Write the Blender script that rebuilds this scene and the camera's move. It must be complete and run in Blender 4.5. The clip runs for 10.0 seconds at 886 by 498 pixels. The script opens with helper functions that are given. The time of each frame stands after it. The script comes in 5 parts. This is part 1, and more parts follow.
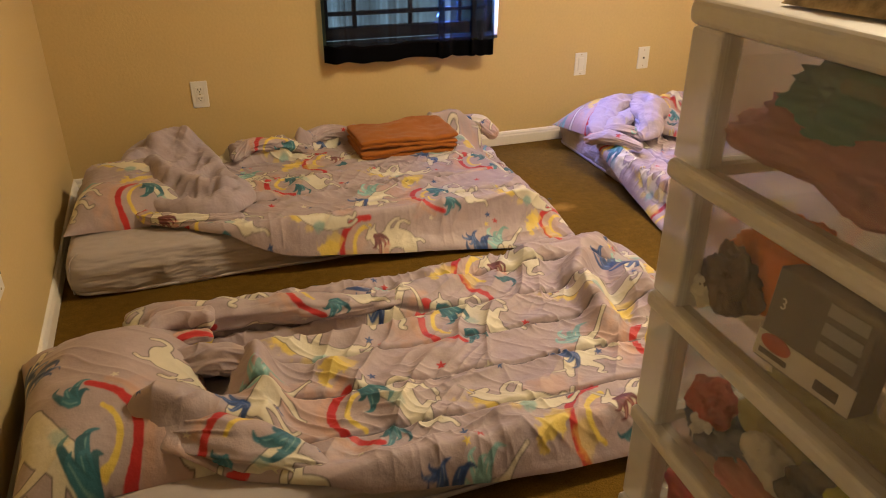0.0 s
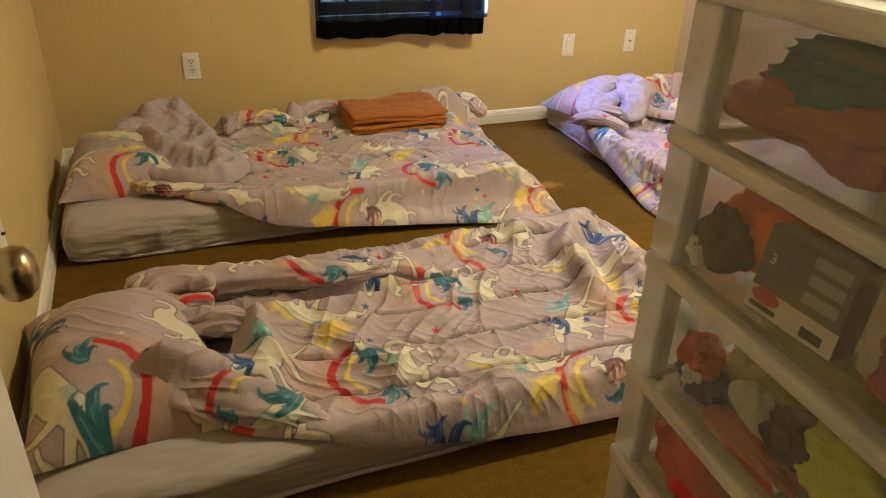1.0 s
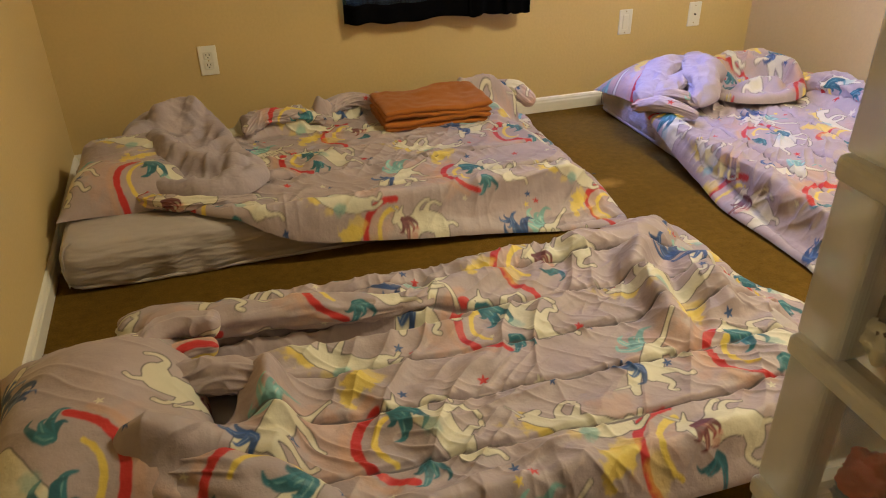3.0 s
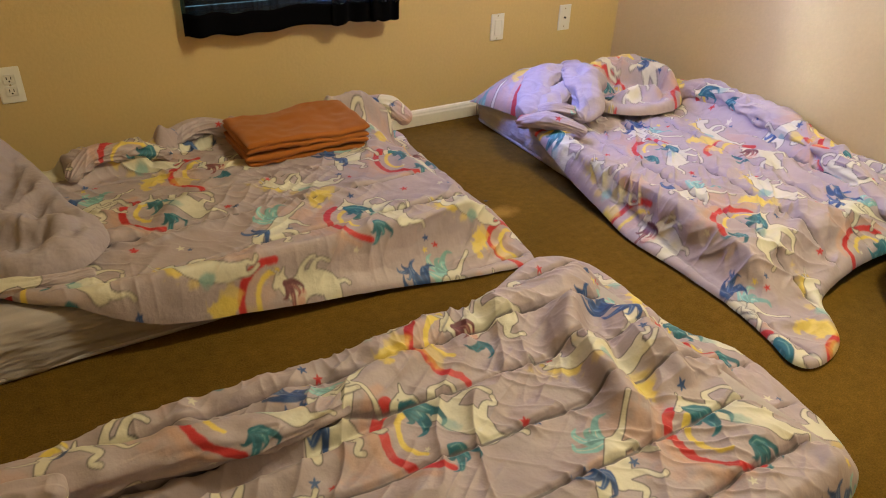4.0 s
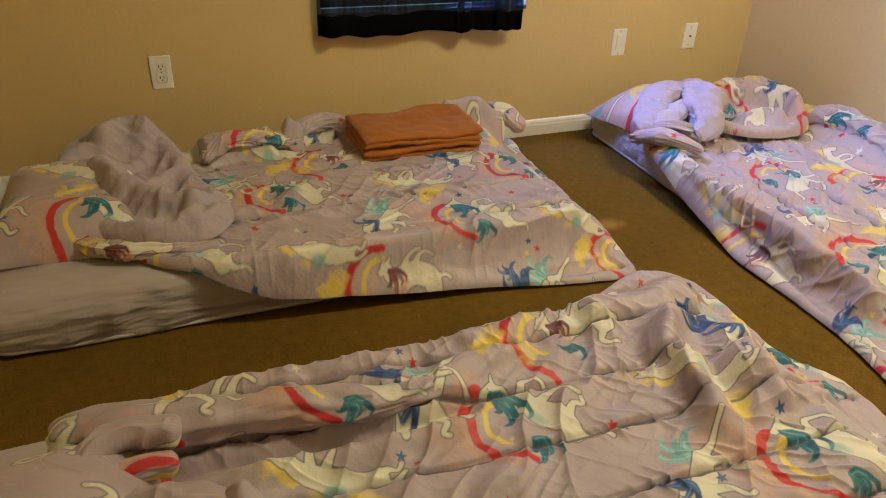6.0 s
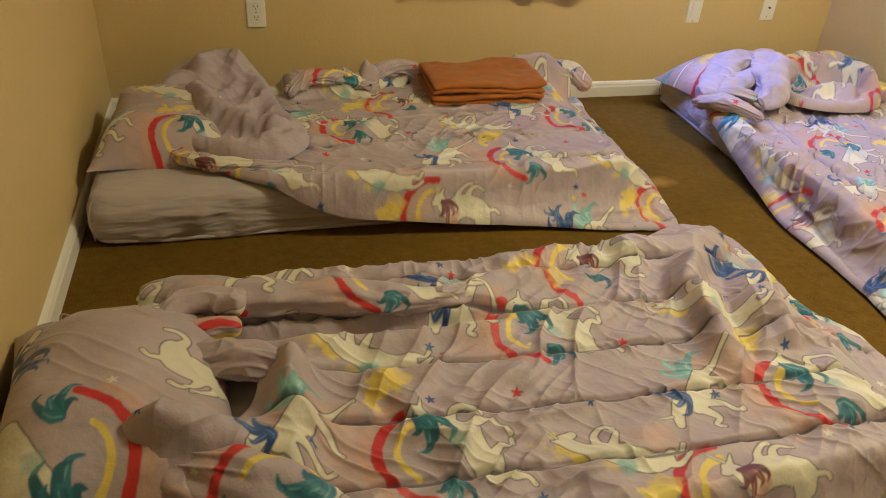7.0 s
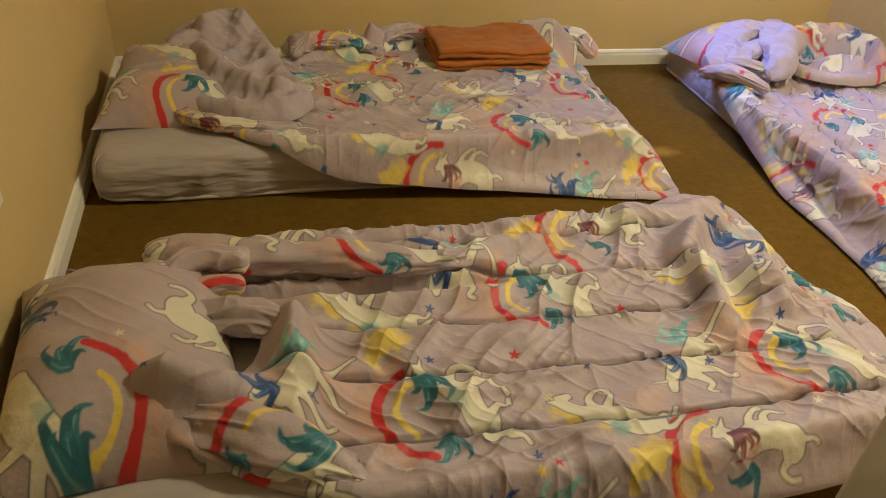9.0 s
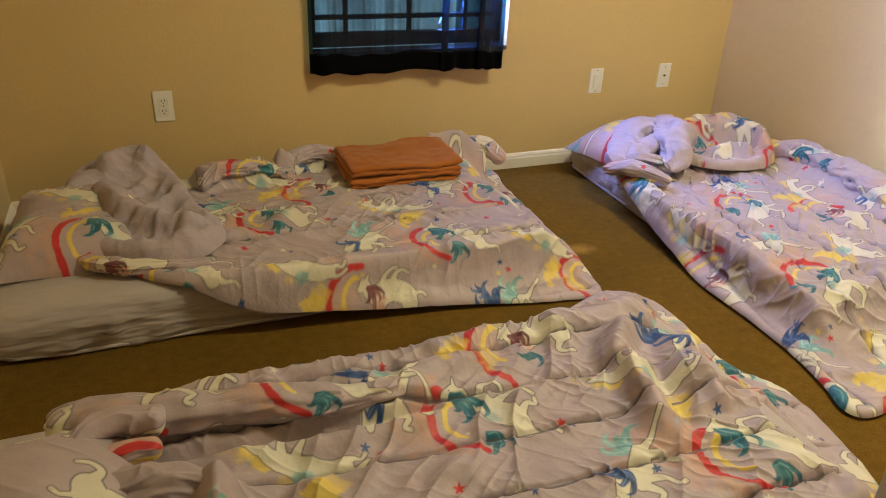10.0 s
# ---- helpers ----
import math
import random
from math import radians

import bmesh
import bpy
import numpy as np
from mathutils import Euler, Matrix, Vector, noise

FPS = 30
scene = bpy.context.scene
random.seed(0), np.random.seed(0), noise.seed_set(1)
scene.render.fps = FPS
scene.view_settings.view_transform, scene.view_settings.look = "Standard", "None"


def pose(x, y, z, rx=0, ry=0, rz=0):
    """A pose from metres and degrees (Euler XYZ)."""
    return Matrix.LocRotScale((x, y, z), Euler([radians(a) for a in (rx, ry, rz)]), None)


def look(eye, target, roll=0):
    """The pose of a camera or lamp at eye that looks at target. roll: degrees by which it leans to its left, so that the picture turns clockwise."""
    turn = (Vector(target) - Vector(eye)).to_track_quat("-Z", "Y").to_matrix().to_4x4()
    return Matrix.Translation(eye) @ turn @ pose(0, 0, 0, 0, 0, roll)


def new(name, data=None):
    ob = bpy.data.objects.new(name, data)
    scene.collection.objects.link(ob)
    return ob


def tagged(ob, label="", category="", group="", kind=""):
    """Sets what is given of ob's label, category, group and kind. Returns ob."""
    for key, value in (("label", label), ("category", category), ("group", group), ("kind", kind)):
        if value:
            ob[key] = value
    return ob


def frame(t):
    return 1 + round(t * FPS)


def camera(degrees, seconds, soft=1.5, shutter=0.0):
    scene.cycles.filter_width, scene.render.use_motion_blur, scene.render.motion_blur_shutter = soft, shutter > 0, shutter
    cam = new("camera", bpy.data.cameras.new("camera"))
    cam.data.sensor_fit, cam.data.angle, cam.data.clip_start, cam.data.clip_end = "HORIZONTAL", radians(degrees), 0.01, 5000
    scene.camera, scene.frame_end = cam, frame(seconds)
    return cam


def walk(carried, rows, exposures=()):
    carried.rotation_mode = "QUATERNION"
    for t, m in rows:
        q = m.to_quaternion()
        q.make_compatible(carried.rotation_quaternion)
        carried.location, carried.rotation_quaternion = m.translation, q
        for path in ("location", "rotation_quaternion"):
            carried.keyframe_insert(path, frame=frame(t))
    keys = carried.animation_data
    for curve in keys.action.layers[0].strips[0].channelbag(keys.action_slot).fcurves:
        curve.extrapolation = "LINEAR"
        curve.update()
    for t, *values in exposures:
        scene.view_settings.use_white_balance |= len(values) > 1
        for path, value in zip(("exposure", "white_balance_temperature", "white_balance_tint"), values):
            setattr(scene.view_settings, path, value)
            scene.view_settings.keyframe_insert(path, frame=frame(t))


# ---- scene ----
cam = camera(63.0, 10.0, soft=1.1)
PATH = [
    (0, (-0.806, 0.727, 1.172), (-0.159, 2.401, 0.29), 0.3),
    (0.5, (-0.83, 0.707, 1.178), (-0.167, 2.359, 0.268), 1.5),
    (1, (-0.875, 0.682, 1.165), (-0.177, 2.313, 0.243), 2.1),
    (1.5, (-0.914, 0.576, 1.158), (-0.25, 2.242, 0.272), 1.5),
    (2, (-0.945, 0.598, 1.146), (-0.33, 2.274, 0.245), 0.6),
    (2.2, (-0.934, 0.661, 1.146), (-0.338, 2.334, 0.226), 0.3),
    (3.3, (-0.713, 1.084, 1.103), (-0.134, 2.711, 0.095), -1.0),
    (3.5, (-0.731, 1.131, 1.137), (-0.086, 2.717, 0.104), 0.6),
    (4, (-0.729, 1.412, 1.144), (0.222, 2.851, 0.13), 2.4),
    (4.5, (-0.722, 1.556, 1.147), (0.419, 2.848, 0.131), 2.9),
    (5, (-0.735, 1.566, 1.154), (0.37, 2.885, 0.134), 3.1),
    (5.5, (-0.775, 1.507, 1.172), (0.121, 2.985, 0.165), 2.0),
    (5.7, (-0.769, 1.454, 1.151), (0.046, 2.993, 0.166), 2.0),
    (6.8, (-0.731, 1.139, 1.109), (-0.217, 2.785, 0.098), 3.7),
    (7, (-0.747, 1.128, 1.117), (-0.252, 2.751, 0.059), 3.9),
    (7.5, (-0.755, 1.126, 1.102), (-0.305, 2.691, -0.058), 4.6),
    (8, (-0.759, 1.101, 1.087), (-0.318, 2.58, -0.185), 5.9),
    (8.5, (-0.759, 1.099, 1.088), (-0.308, 2.565, -0.196), 6.4),
    (9, (-0.752, 1.109, 1.118), (-0.269, 2.685, -0.014), 5.1),
    (9.5, (-0.74, 1.132, 1.145), (-0.195, 2.793, 0.174), 3.6),
    (10, (-0.734, 1.173, 1.152), (-0.026, 2.818, 0.261), 2.6),
]
walk(cam, [(t, look(eye, target, roll)) for t, eye, target, roll in PATH],
     [(0, 0.16, 7050, 24), (0.5, 0.22, 6600, 12), (1, 0.2, 6600, 10), (1.5, 0.24, 6600, 10), (2, 0.22, 6550, 10), (3.5, 0.0, 6450, 10), (5, 0.0, 6400, 10), (7, 0.06, 6300, 6), (8, 0.18, 6280, 6), (8.5, 0.18, 6280, 6), (9, 0.06, 6380, 8), (9.5, 0.02, 6350, 6), (10, 0.0, 6400, 8)])

# ---- world and lamps ----
world = bpy.data.worlds.new("world")
scene.world = world
world.use_nodes = True
wn = world.node_tree
sky = wn.nodes.new("ShaderNodeTexSky")
sky.sky_type, sky.sun_disc = "NISHITA", False
sky.sun_elevation, sky.sun_rotation = radians(40), radians(150)
wn.nodes["Background"].inputs["Strength"].default_value = 0.06
wn.links.new(sky.outputs["Color"], wn.nodes["Background"].inputs["Color"])

sun = new("sun", bpy.data.lights.new("sun", "SUN"))
sun.data.energy, sun.data.angle, sun.data.color = 4.5, radians(0.5), (1.0, 0.94, 0.84)
sun.matrix_world = look((2, -6, 8), (0, 0, 0))

lamp = new("ceiling_lamp_light", bpy.data.lights.new("ceiling_lamp_light", "POINT"))
lamp.data.shadow_soft_size = 0.17
lamp.data.energy, lamp.data.color = 23.0, (1.0, 0.885, 0.575)
lamp.matrix_world = pose(1.16, 2.22, 2.18)

lamp_down = new("ceiling_lamp_glow", bpy.data.lights.new("ceiling_lamp_glow", "AREA"))
lamp_down.data.shape, lamp_down.data.size = "DISK", 0.32
lamp_down.data.energy, lamp_down.data.color = 36.0, (1.0, 0.885, 0.575)
lamp_down.matrix_world = pose(1.16, 2.22, 2.36)

# weak fill light added in the hall; no lamp is known there
hall_fill = new("hall_fill_light", bpy.data.lights.new("hall_fill_light", "AREA"))
hall_fill.data.shape, hall_fill.data.size = "DISK", 0.3
hall_fill.data.energy, hall_fill.data.color = 0.5, (1.0, 0.905, 0.66)
hall_fill.matrix_world = look((-0.7, -0.1, 2.36), (-0.7, -0.1, 0))

window_light = new("window_sky_light", bpy.data.lights.new("window_sky_light", "AREA"))
window_light.data.shape, window_light.data.size, window_light.data.size_y = "RECTANGLE", 0.03, 1.10
window_light.data.energy, window_light.data.color = 50.0, (0.25, 0.34, 1.0)
window_light.matrix_world = look((0.648, 4.055, 1.15), (1.648, 3.48, 0.72))

gap_light = new("curtain_gap_light", bpy.data.lights.new("curtain_gap_light", "AREA"))
gap_light.data.shape, gap_light.data.size, gap_light.data.size_y, gap_light.data.spread = "RECTANGLE", 0.010, 1.10, radians(15)
gap_light.data.energy, gap_light.data.color = 0.6, (0.70, 0.85, 1.0)
gap_light.matrix_world = look((0.655, 4.055, 1.16), (1.935, 2.99, 0.70))

# ---- materials ----
def nodes_of(name):
    m = bpy.data.materials.new(name)
    m.use_nodes = True
    nt = m.node_tree
    return m, nt, nt.nodes["Principled BSDF"]


def noise_node(nt, scale, detail=4.0, rough=0.55, stretch=None):
    co = nt.nodes.new("ShaderNodeTexCoord")
    n = nt.nodes.new("ShaderNodeTexNoise")
    n.inputs["Scale"].default_value, n.inputs["Detail"].default_value = scale, detail
    n.inputs["Roughness"].default_value = rough
    if stretch:
        mp = nt.nodes.new("ShaderNodeMapping")
        mp.inputs["Scale"].default_value = stretch
        nt.links.new(co.outputs["Object"], mp.inputs["Vector"])
        nt.links.new(mp.outputs["Vector"], n.inputs["Vector"])
    else:
        nt.links.new(co.outputs["Object"], n.inputs["Vector"])
    return n


def ramp(nt, fac, stops):
    r = nt.nodes.new("ShaderNodeValToRGB")
    els = r.color_ramp.elements
    while len(els) < len(stops):
        els.new(0.5)
    for e, (p, c) in zip(els, stops):
        e.position, e.color = p, (*c, 1)
    nt.links.new(fac, r.inputs["Fac"])
    return r


def shade(c, k):
    return tuple(min(1.0, v * k) for v in c)


def surface(name, base, rough=0.6, large=2.0, fine=60.0, vary=0.1, bump=0.15, depth=0.002, metal=0.0, sheen=0.0, stretch=None):
    """A surface with stains at a large scale, grain at a fine one, and relief."""
    m, nt, p = nodes_of(name)
    a, b = noise_node(nt, large, 5, 0.6), noise_node(nt, fine, 3, 0.6, stretch)
    mix = nt.nodes.new("ShaderNodeMath")
    mix.operation, mix.inputs[1].default_value, mix.inputs[2].default_value = "MULTIPLY_ADD", 0.5, 0.0
    half = nt.nodes.new("ShaderNodeMath")
    half.operation, half.inputs[1].default_value = "MULTIPLY_ADD", 0.5
    nt.links.new(a.outputs["Fac"], mix.inputs[0])
    nt.links.new(b.outputs["Fac"], half.inputs[0])
    nt.links.new(mix.outputs[0], half.inputs[2])
    r = ramp(nt, half.outputs[0], [(0.3, shade(base, 1 - vary)), (0.7, shade(base, 1 + vary))])
    nt.links.new(r.outputs["Color"], p.inputs["Base Color"])
    p.inputs["Roughness"].default_value, p.inputs["Metallic"].default_value = rough, metal
    if sheen:
        p.inputs["Sheen Weight"].default_value = sheen
    if bump:
        bp = nt.nodes.new("ShaderNodeBump")
        bp.inputs["Strength"].default_value, bp.inputs["Distance"].default_value = bump, depth
        nt.links.new(b.outputs["Fac"], bp.inputs["Height"])
        nt.links.new(bp.outputs["Normal"], p.inputs["Normal"])
    return m


WALL = surface("yellow_wall_paint", (0.62, 0.47, 0.225), 0.55, 1.2, 85, 0.05, 0.35, 0.003)
WHITE_PAINT = surface("white_trim_paint", (0.78, 0.75, 0.68), 0.42, 3, 70, 0.04, 0.08)
# cream of the unseen ceiling, lowered so that it bounces less light
CEIL = surface("darkened_ceiling_paint", (0.42, 0.40, 0.34), 0.8, 1.5, 60, 0.05, 0.5, 0.004)
PLATE = surface("white_plate_plastic", (0.80, 0.79, 0.74), 0.35, 8, 200, 0.02, 0.02)
SLOT = surface("dark_slot", (0.02, 0.018, 0.016), 0.5, 30, 200, 0.1, 0)
BRASS = surface("aged_nickel_brass", (0.42, 0.34, 0.20), 0.28, 12, 160, 0.18, 0.05, metal=1.0)
SHEET = surface("grey_mauve_sheet", (0.43, 0.385, 0.375), 0.8, 5, 420, 0.06, 0.25, 0.0008, sheen=0.06)
sh_nt = SHEET.node_tree
sh_n = noise_node(sh_nt, 4.5, 2, 0.4, (1.0, 1.6, 1.6))
sh_b = sh_nt.nodes.new("ShaderNodeBump")
sh_b.inputs["Strength"].default_value, sh_b.inputs["Distance"].default_value = 0.45, 0.03
sh_nt.links.new(sh_n.outputs["Fac"], sh_b.inputs["Height"])
for nd in sh_nt.nodes:
    if nd.type == "BUMP" and nd != sh_b:
        sh_nt.links.new(sh_b.outputs["Normal"], nd.inputs["Normal"])
LILAC = surface("plain_lilac_lining", (0.41, 0.35, 0.39), 0.8, 6, 420, 0.06, 0.25, 0.0008, sheen=0.06)
RUST = surface("rust_fleece", (0.38, 0.118, 0.014), 0.95, 9, 260, 0.16, 0.6, 0.002, sheen=0.15)
BALL = surface("teal_rubber", (0.008, 0.16, 0.24), 0.36, 6, 120, 0.08, 0.06)
BLACK = surface("black_plastic", (0.012, 0.012, 0.013), 0.4, 20, 150, 0.1, 0.05)
FRAME = surface("dark_bronze_frame", (0.03, 0.035, 0.05), 0.45, 10, 120, 0.1, 0.05)
WIN_WHITE = surface("dark_window_sill", (0.06, 0.065, 0.075), 0.5, 5, 80, 0.04, 0.06)
HEM = surface("black_curtain_hem", (0.0025, 0.0025, 0.0035), 0.95, 8, 300, 0.15, 0.2)
HEM.node_tree.nodes["Principled BSDF"].inputs["Specular IOR Level"].default_value = 0.05
DARK_RUG = surface("hall_floor", (0.17, 0.11, 0.05), 0.95, 3, 220, 0.2, 0.6)


def carpet():
    m, nt, p = nodes_of("tan_brown_carpet")
    a, b, c = noise_node(nt, 1.6, 5, 0.65), noise_node(nt, 240, 2, 0.7), noise_node(nt, 34, 4, 0.7)
    add = nt.nodes.new("ShaderNodeMath")
    add.operation, add.inputs[1].default_value = "MULTIPLY_ADD", 0.45
    nt.links.new(b.outputs["Fac"], add.inputs[0])
    mid = nt.nodes.new("ShaderNodeMath")
    mid.operation, mid.inputs[1].default_value, mid.inputs[2].default_value = "MULTIPLY_ADD", 0.33, 0.11
    nt.links.new(c.outputs["Fac"], mid.inputs[0])
    nt.links.new(mid.outputs[0], add.inputs[2])
    r = ramp(nt, add.outputs[0], [(0.34, (0.082, 0.044, 0.007)), (0.5, (0.142, 0.080, 0.012)), (0.68, (0.215, 0.125, 0.022))])
    big = ramp(nt, a.outputs["Fac"], [(0.32, (0.78, 0.78, 0.76)), (0.66, (1.12, 1.1, 1.05))])
    mul = nt.nodes.new("ShaderNodeMix")
    mul.data_type, mul.blend_type = "RGBA", "MULTIPLY"
    mul.inputs["Factor"].default_value = 1.0
    nt.links.new(r.outputs["Color"], mul.inputs["A"])
    nt.links.new(big.outputs["Color"], mul.inputs["B"])
    co = nt.nodes.new("ShaderNodeTexCoord")
    place = nt.nodes.new("ShaderNodeMapping")
    place.vector_type = "POINT"
    place.inputs["Location"].default_value, place.inputs["Scale"].default_value = (-0.652 * 14, -3.15 * 24, 0), (14, 24, 0)
    nt.links.new(co.outputs["Object"], place.inputs["Vector"])
    far = nt.nodes.new("ShaderNodeVectorMath")
    far.operation = "LENGTH"
    nt.links.new(place.outputs["Vector"], far.inputs[0])
    ragged = nt.nodes.new("ShaderNodeMath")
    ragged.operation, ragged.inputs[1].default_value = "MULTIPLY_ADD", 1.6
    nt.links.new(c.outputs["Fac"], ragged.inputs[0])
    nt.links.new(far.outputs["Value"], ragged.inputs[2])
    fade = nt.nodes.new("ShaderNodeMapRange")
    fade.inputs["From Min"].default_value, fade.inputs["From Max"].default_value = 1.15, 1.95
    fade.inputs["To Min"].default_value, fade.inputs["To Max"].default_value = 0.75, 0.0
    nt.links.new(ragged.outputs[0], fade.inputs["Value"])
    pale = nt.nodes.new("ShaderNodeMix")
    pale.data_type, pale.blend_type = "RGBA", "MIX"
    nt.links.new(fade.outputs["Result"], pale.inputs["Factor"])
    nt.links.new(mul.outputs["Result"], pale.inputs["A"])
    pale.inputs["B"].default_value = (0.36, 0.21, 0.05, 1)
    nt.links.new(pale.outputs["Result"], p.inputs["Base Color"])
    p.inputs["Roughness"].default_value = 1.0
    p.inputs["Specular IOR Level"].default_value = 0.1
    bp = nt.nodes.new("ShaderNodeBump")
    bp.inputs["Strength"].default_value, bp.inputs["Distance"].default_value = 0.9, 0.006
    nt.links.new(add.outputs[0], bp.inputs["Height"])
    nt.links.new(bp.outputs["Normal"], p.inputs["Normal"])
    return m


CARPET = carpet()


def drag_folds(m, scale, stretch, depth):
    """Adds broad soft pulls to a cloth's fine relief."""
    nt = m.node_tree
    n, b = noise_node(nt, scale, 3, 0.5, stretch), nt.nodes.new("ShaderNodeBump")
    b.inputs["Strength"].default_value, b.inputs["Distance"].default_value = 0.8, depth
    nt.links.new(n.outputs["Fac"], b.inputs["Height"])
    for nd in nt.nodes:
        if nd.type == "BUMP" and nd != b and not nd.inputs["Normal"].is_linked:
            nt.links.new(b.outputs["Normal"], nd.inputs["Normal"])


drag_folds(SHEET, 8, (0.35, 0.8, 1.7), 0.055)
drag_folds(LILAC, 12, (1.0, 1.6, 1.0), 0.02)


def printed_cloth():
    """Cotton print: the motif colours come from the cloth's own colour layer."""
    m, nt, p = nodes_of("printed_mauve_cotton")
    at = nt.nodes.new("ShaderNodeVertexColor")
    at.layer_name = "print"
    n = noise_node(nt, 7, 5, 0.6)
    r = ramp(nt, n.outputs["Fac"], [(0.3, (0.92, 0.92, 0.92)), (0.7, (1.06, 1.05, 1.04))])
    mul = nt.nodes.new("ShaderNodeMix")
    mul.data_type, mul.blend_type = "RGBA", "MULTIPLY"
    mul.inputs["Factor"].default_value = 1.0
    nt.links.new(at.outputs["Color"], mul.inputs["A"])
    nt.links.new(r.outputs["Color"], mul.inputs["B"])
    nt.links.new(mul.outputs["Result"], p.inputs["Base Color"])
    p.inputs["Roughness"].default_value, p.inputs["Sheen Weight"].default_value = 0.52, 0.06
    w, f = noise_node(nt, 520, 2, 0.5), noise_node(nt, 26, 4, 0.55)
    b1, b2 = nt.nodes.new("ShaderNodeBump"), nt.nodes.new("ShaderNodeBump")
    b1.inputs["Strength"].default_value, b1.inputs["Distance"].default_value = 0.2, 0.0008
    b2.inputs["Strength"].default_value, b2.inputs["Distance"].default_value = 0.55, 0.008
    nt.links.new(w.outputs["Fac"], b1.inputs["Height"])
    nt.links.new(f.outputs["Fac"], b2.inputs["Height"])
    nt.links.new(b2.outputs["Normal"], b1.inputs["Normal"])
    nt.links.new(b1.outputs["Normal"], p.inputs["Normal"])
    return m


PRINT = printed_cloth()


def see_through(name, tint, share, rough=0.5, clear=(1, 1, 1)):
    """Thin sheet: part of the light goes straight on, the rest meets a dull surface."""
    m, nt, p = nodes_of(name)
    n = noise_node(nt, 9, 4, 0.6)
    r = ramp(nt, n.outputs["Fac"], [(0.3, shade(tint, 0.9)), (0.7, shade(tint, 1.08))])
    nt.links.new(r.outputs["Color"], p.inputs["Base Color"])
    p.inputs["Roughness"].default_value = rough
    t, mix = nt.nodes.new("ShaderNodeBsdfTransparent"), nt.nodes.new("ShaderNodeMixShader")
    t.inputs["Color"].default_value = (*clear, 1)
    mix.inputs["Fac"].default_value = share
    nt.links.new(t.outputs[0], mix.inputs[1])
    nt.links.new(p.outputs[0], mix.inputs[2])
    nt.links.new(mix.outputs[0], nt.nodes["Material Output"].inputs["Surface"])
    return m


SHEER = see_through("black_sheer_voile", (0.006, 0.008, 0.020), 0.74, 0.9, (0.36, 0.74, 1.0))
vo_nt = SHEER.node_tree
vo_n = noise_node(vo_nt, 26, 3, 0.6, (1.0, 0.2, 0.03))
vo_r = vo_nt.nodes.new("ShaderNodeMapRange")
vo_r.inputs["From Min"].default_value, vo_r.inputs["From Max"].default_value = 0.3, 0.7
vo_r.inputs["To Min"].default_value, vo_r.inputs["To Max"].default_value = 0.52, 0.93
vo_nt.links.new(vo_n.outputs["Fac"], vo_r.inputs["Value"])
for nd in vo_nt.nodes:
    if nd.type == "MIX_SHADER":
        vo_nt.links.new(vo_r.outputs["Result"], nd.inputs["Fac"])
FROST = see_through("frosted_drawer_plastic", (0.72, 0.69, 0.62), 0.12, 0.3, (0.97, 0.96, 0.94))
MILKY = see_through("milky_frame_plastic", (0.74, 0.72, 0.67), 0.66, 0.35)
RAIL = see_through("white_rail_plastic", (0.72, 0.70, 0.65), 0.90, 0.42)
PALE = see_through("milky_panel_plastic", (0.80, 0.78, 0.74), 0.44, 0.35)
m_glass, nt_glass, p_glass = nodes_of("window_glass")
p_glass.inputs["Transmission Weight"].default_value, p_glass.inputs["Roughness"].default_value = 1.0, 0.0
p_glass.inputs["IOR"].default_value = 1.01

# ---- helpers for meshes ----
def mesh_of(name, bm, material, smooth=False):
    me = bpy.data.meshes.new(name)
    bm.normal_update()
    bm.to_mesh(me)
    bm.free()
    if smooth:
        me.polygons.foreach_set("use_smooth", [True] * len(me.polygons))
    me.materials.append(material)
    return me


def part(name, bm, material, parent, label="", smooth=False):
    ob = new(name, mesh_of(name, bm, material, smooth))
    ob.parent = parent
    if label:
        tagged(ob, label)
    return ob


def thing(name, bm, material, label, category, group="", kind="", smooth=False):
    ob = new(name, mesh_of(name, bm, material, smooth))
    return tagged(ob, label, category, group, kind)


def empty(name, label, category, at=(0, 0, 0), group="", kind=""):
    ob = new(name)
    ob.matrix_basis = pose(*at)
    return tagged(ob, label, category, group, kind)


def box(lo, hi, bevel=0.0, seg=2, bm=None):
    own = bm or bmesh.new()
    c = [(a + b) / 2 for a, b in zip(lo, hi)]
    s = [abs(b - a) for a, b in zip(lo, hi)]
    r = bmesh.ops.create_cube(own, size=1.0, matrix=Matrix.LocRotScale(c, None, s))
    if bevel:
        edges = list({e for v in r["verts"] for e in v.link_edges})
        bmesh.ops.bevel(own, geom=edges, offset=bevel, segments=seg, affect="EDGES", profile=0.5)
    return own


def turned(profile, seg=28, bm=None, m=None):
    """A body of revolution about z from (radius, height) pairs."""
    own = bm or bmesh.new()
    rings = []
    for r, z in profile:
        rings.append([own.verts.new((r * math.cos(a), r * math.sin(a), z)) for a in [2 * math.pi * i / seg for i in range(seg)]])
    for a, b in zip(rings, rings[1:]):
        for i in range(seg):
            own.faces.new((a[i], a[(i + 1) % seg], b[(i + 1) % seg], b[i]))
    own.faces.new(rings[0][::-1])
    own.faces.new(rings[-1])
    if m:
        bmesh.ops.transform(own, matrix=m, verts=[v for ring in rings for v in ring])
    return own


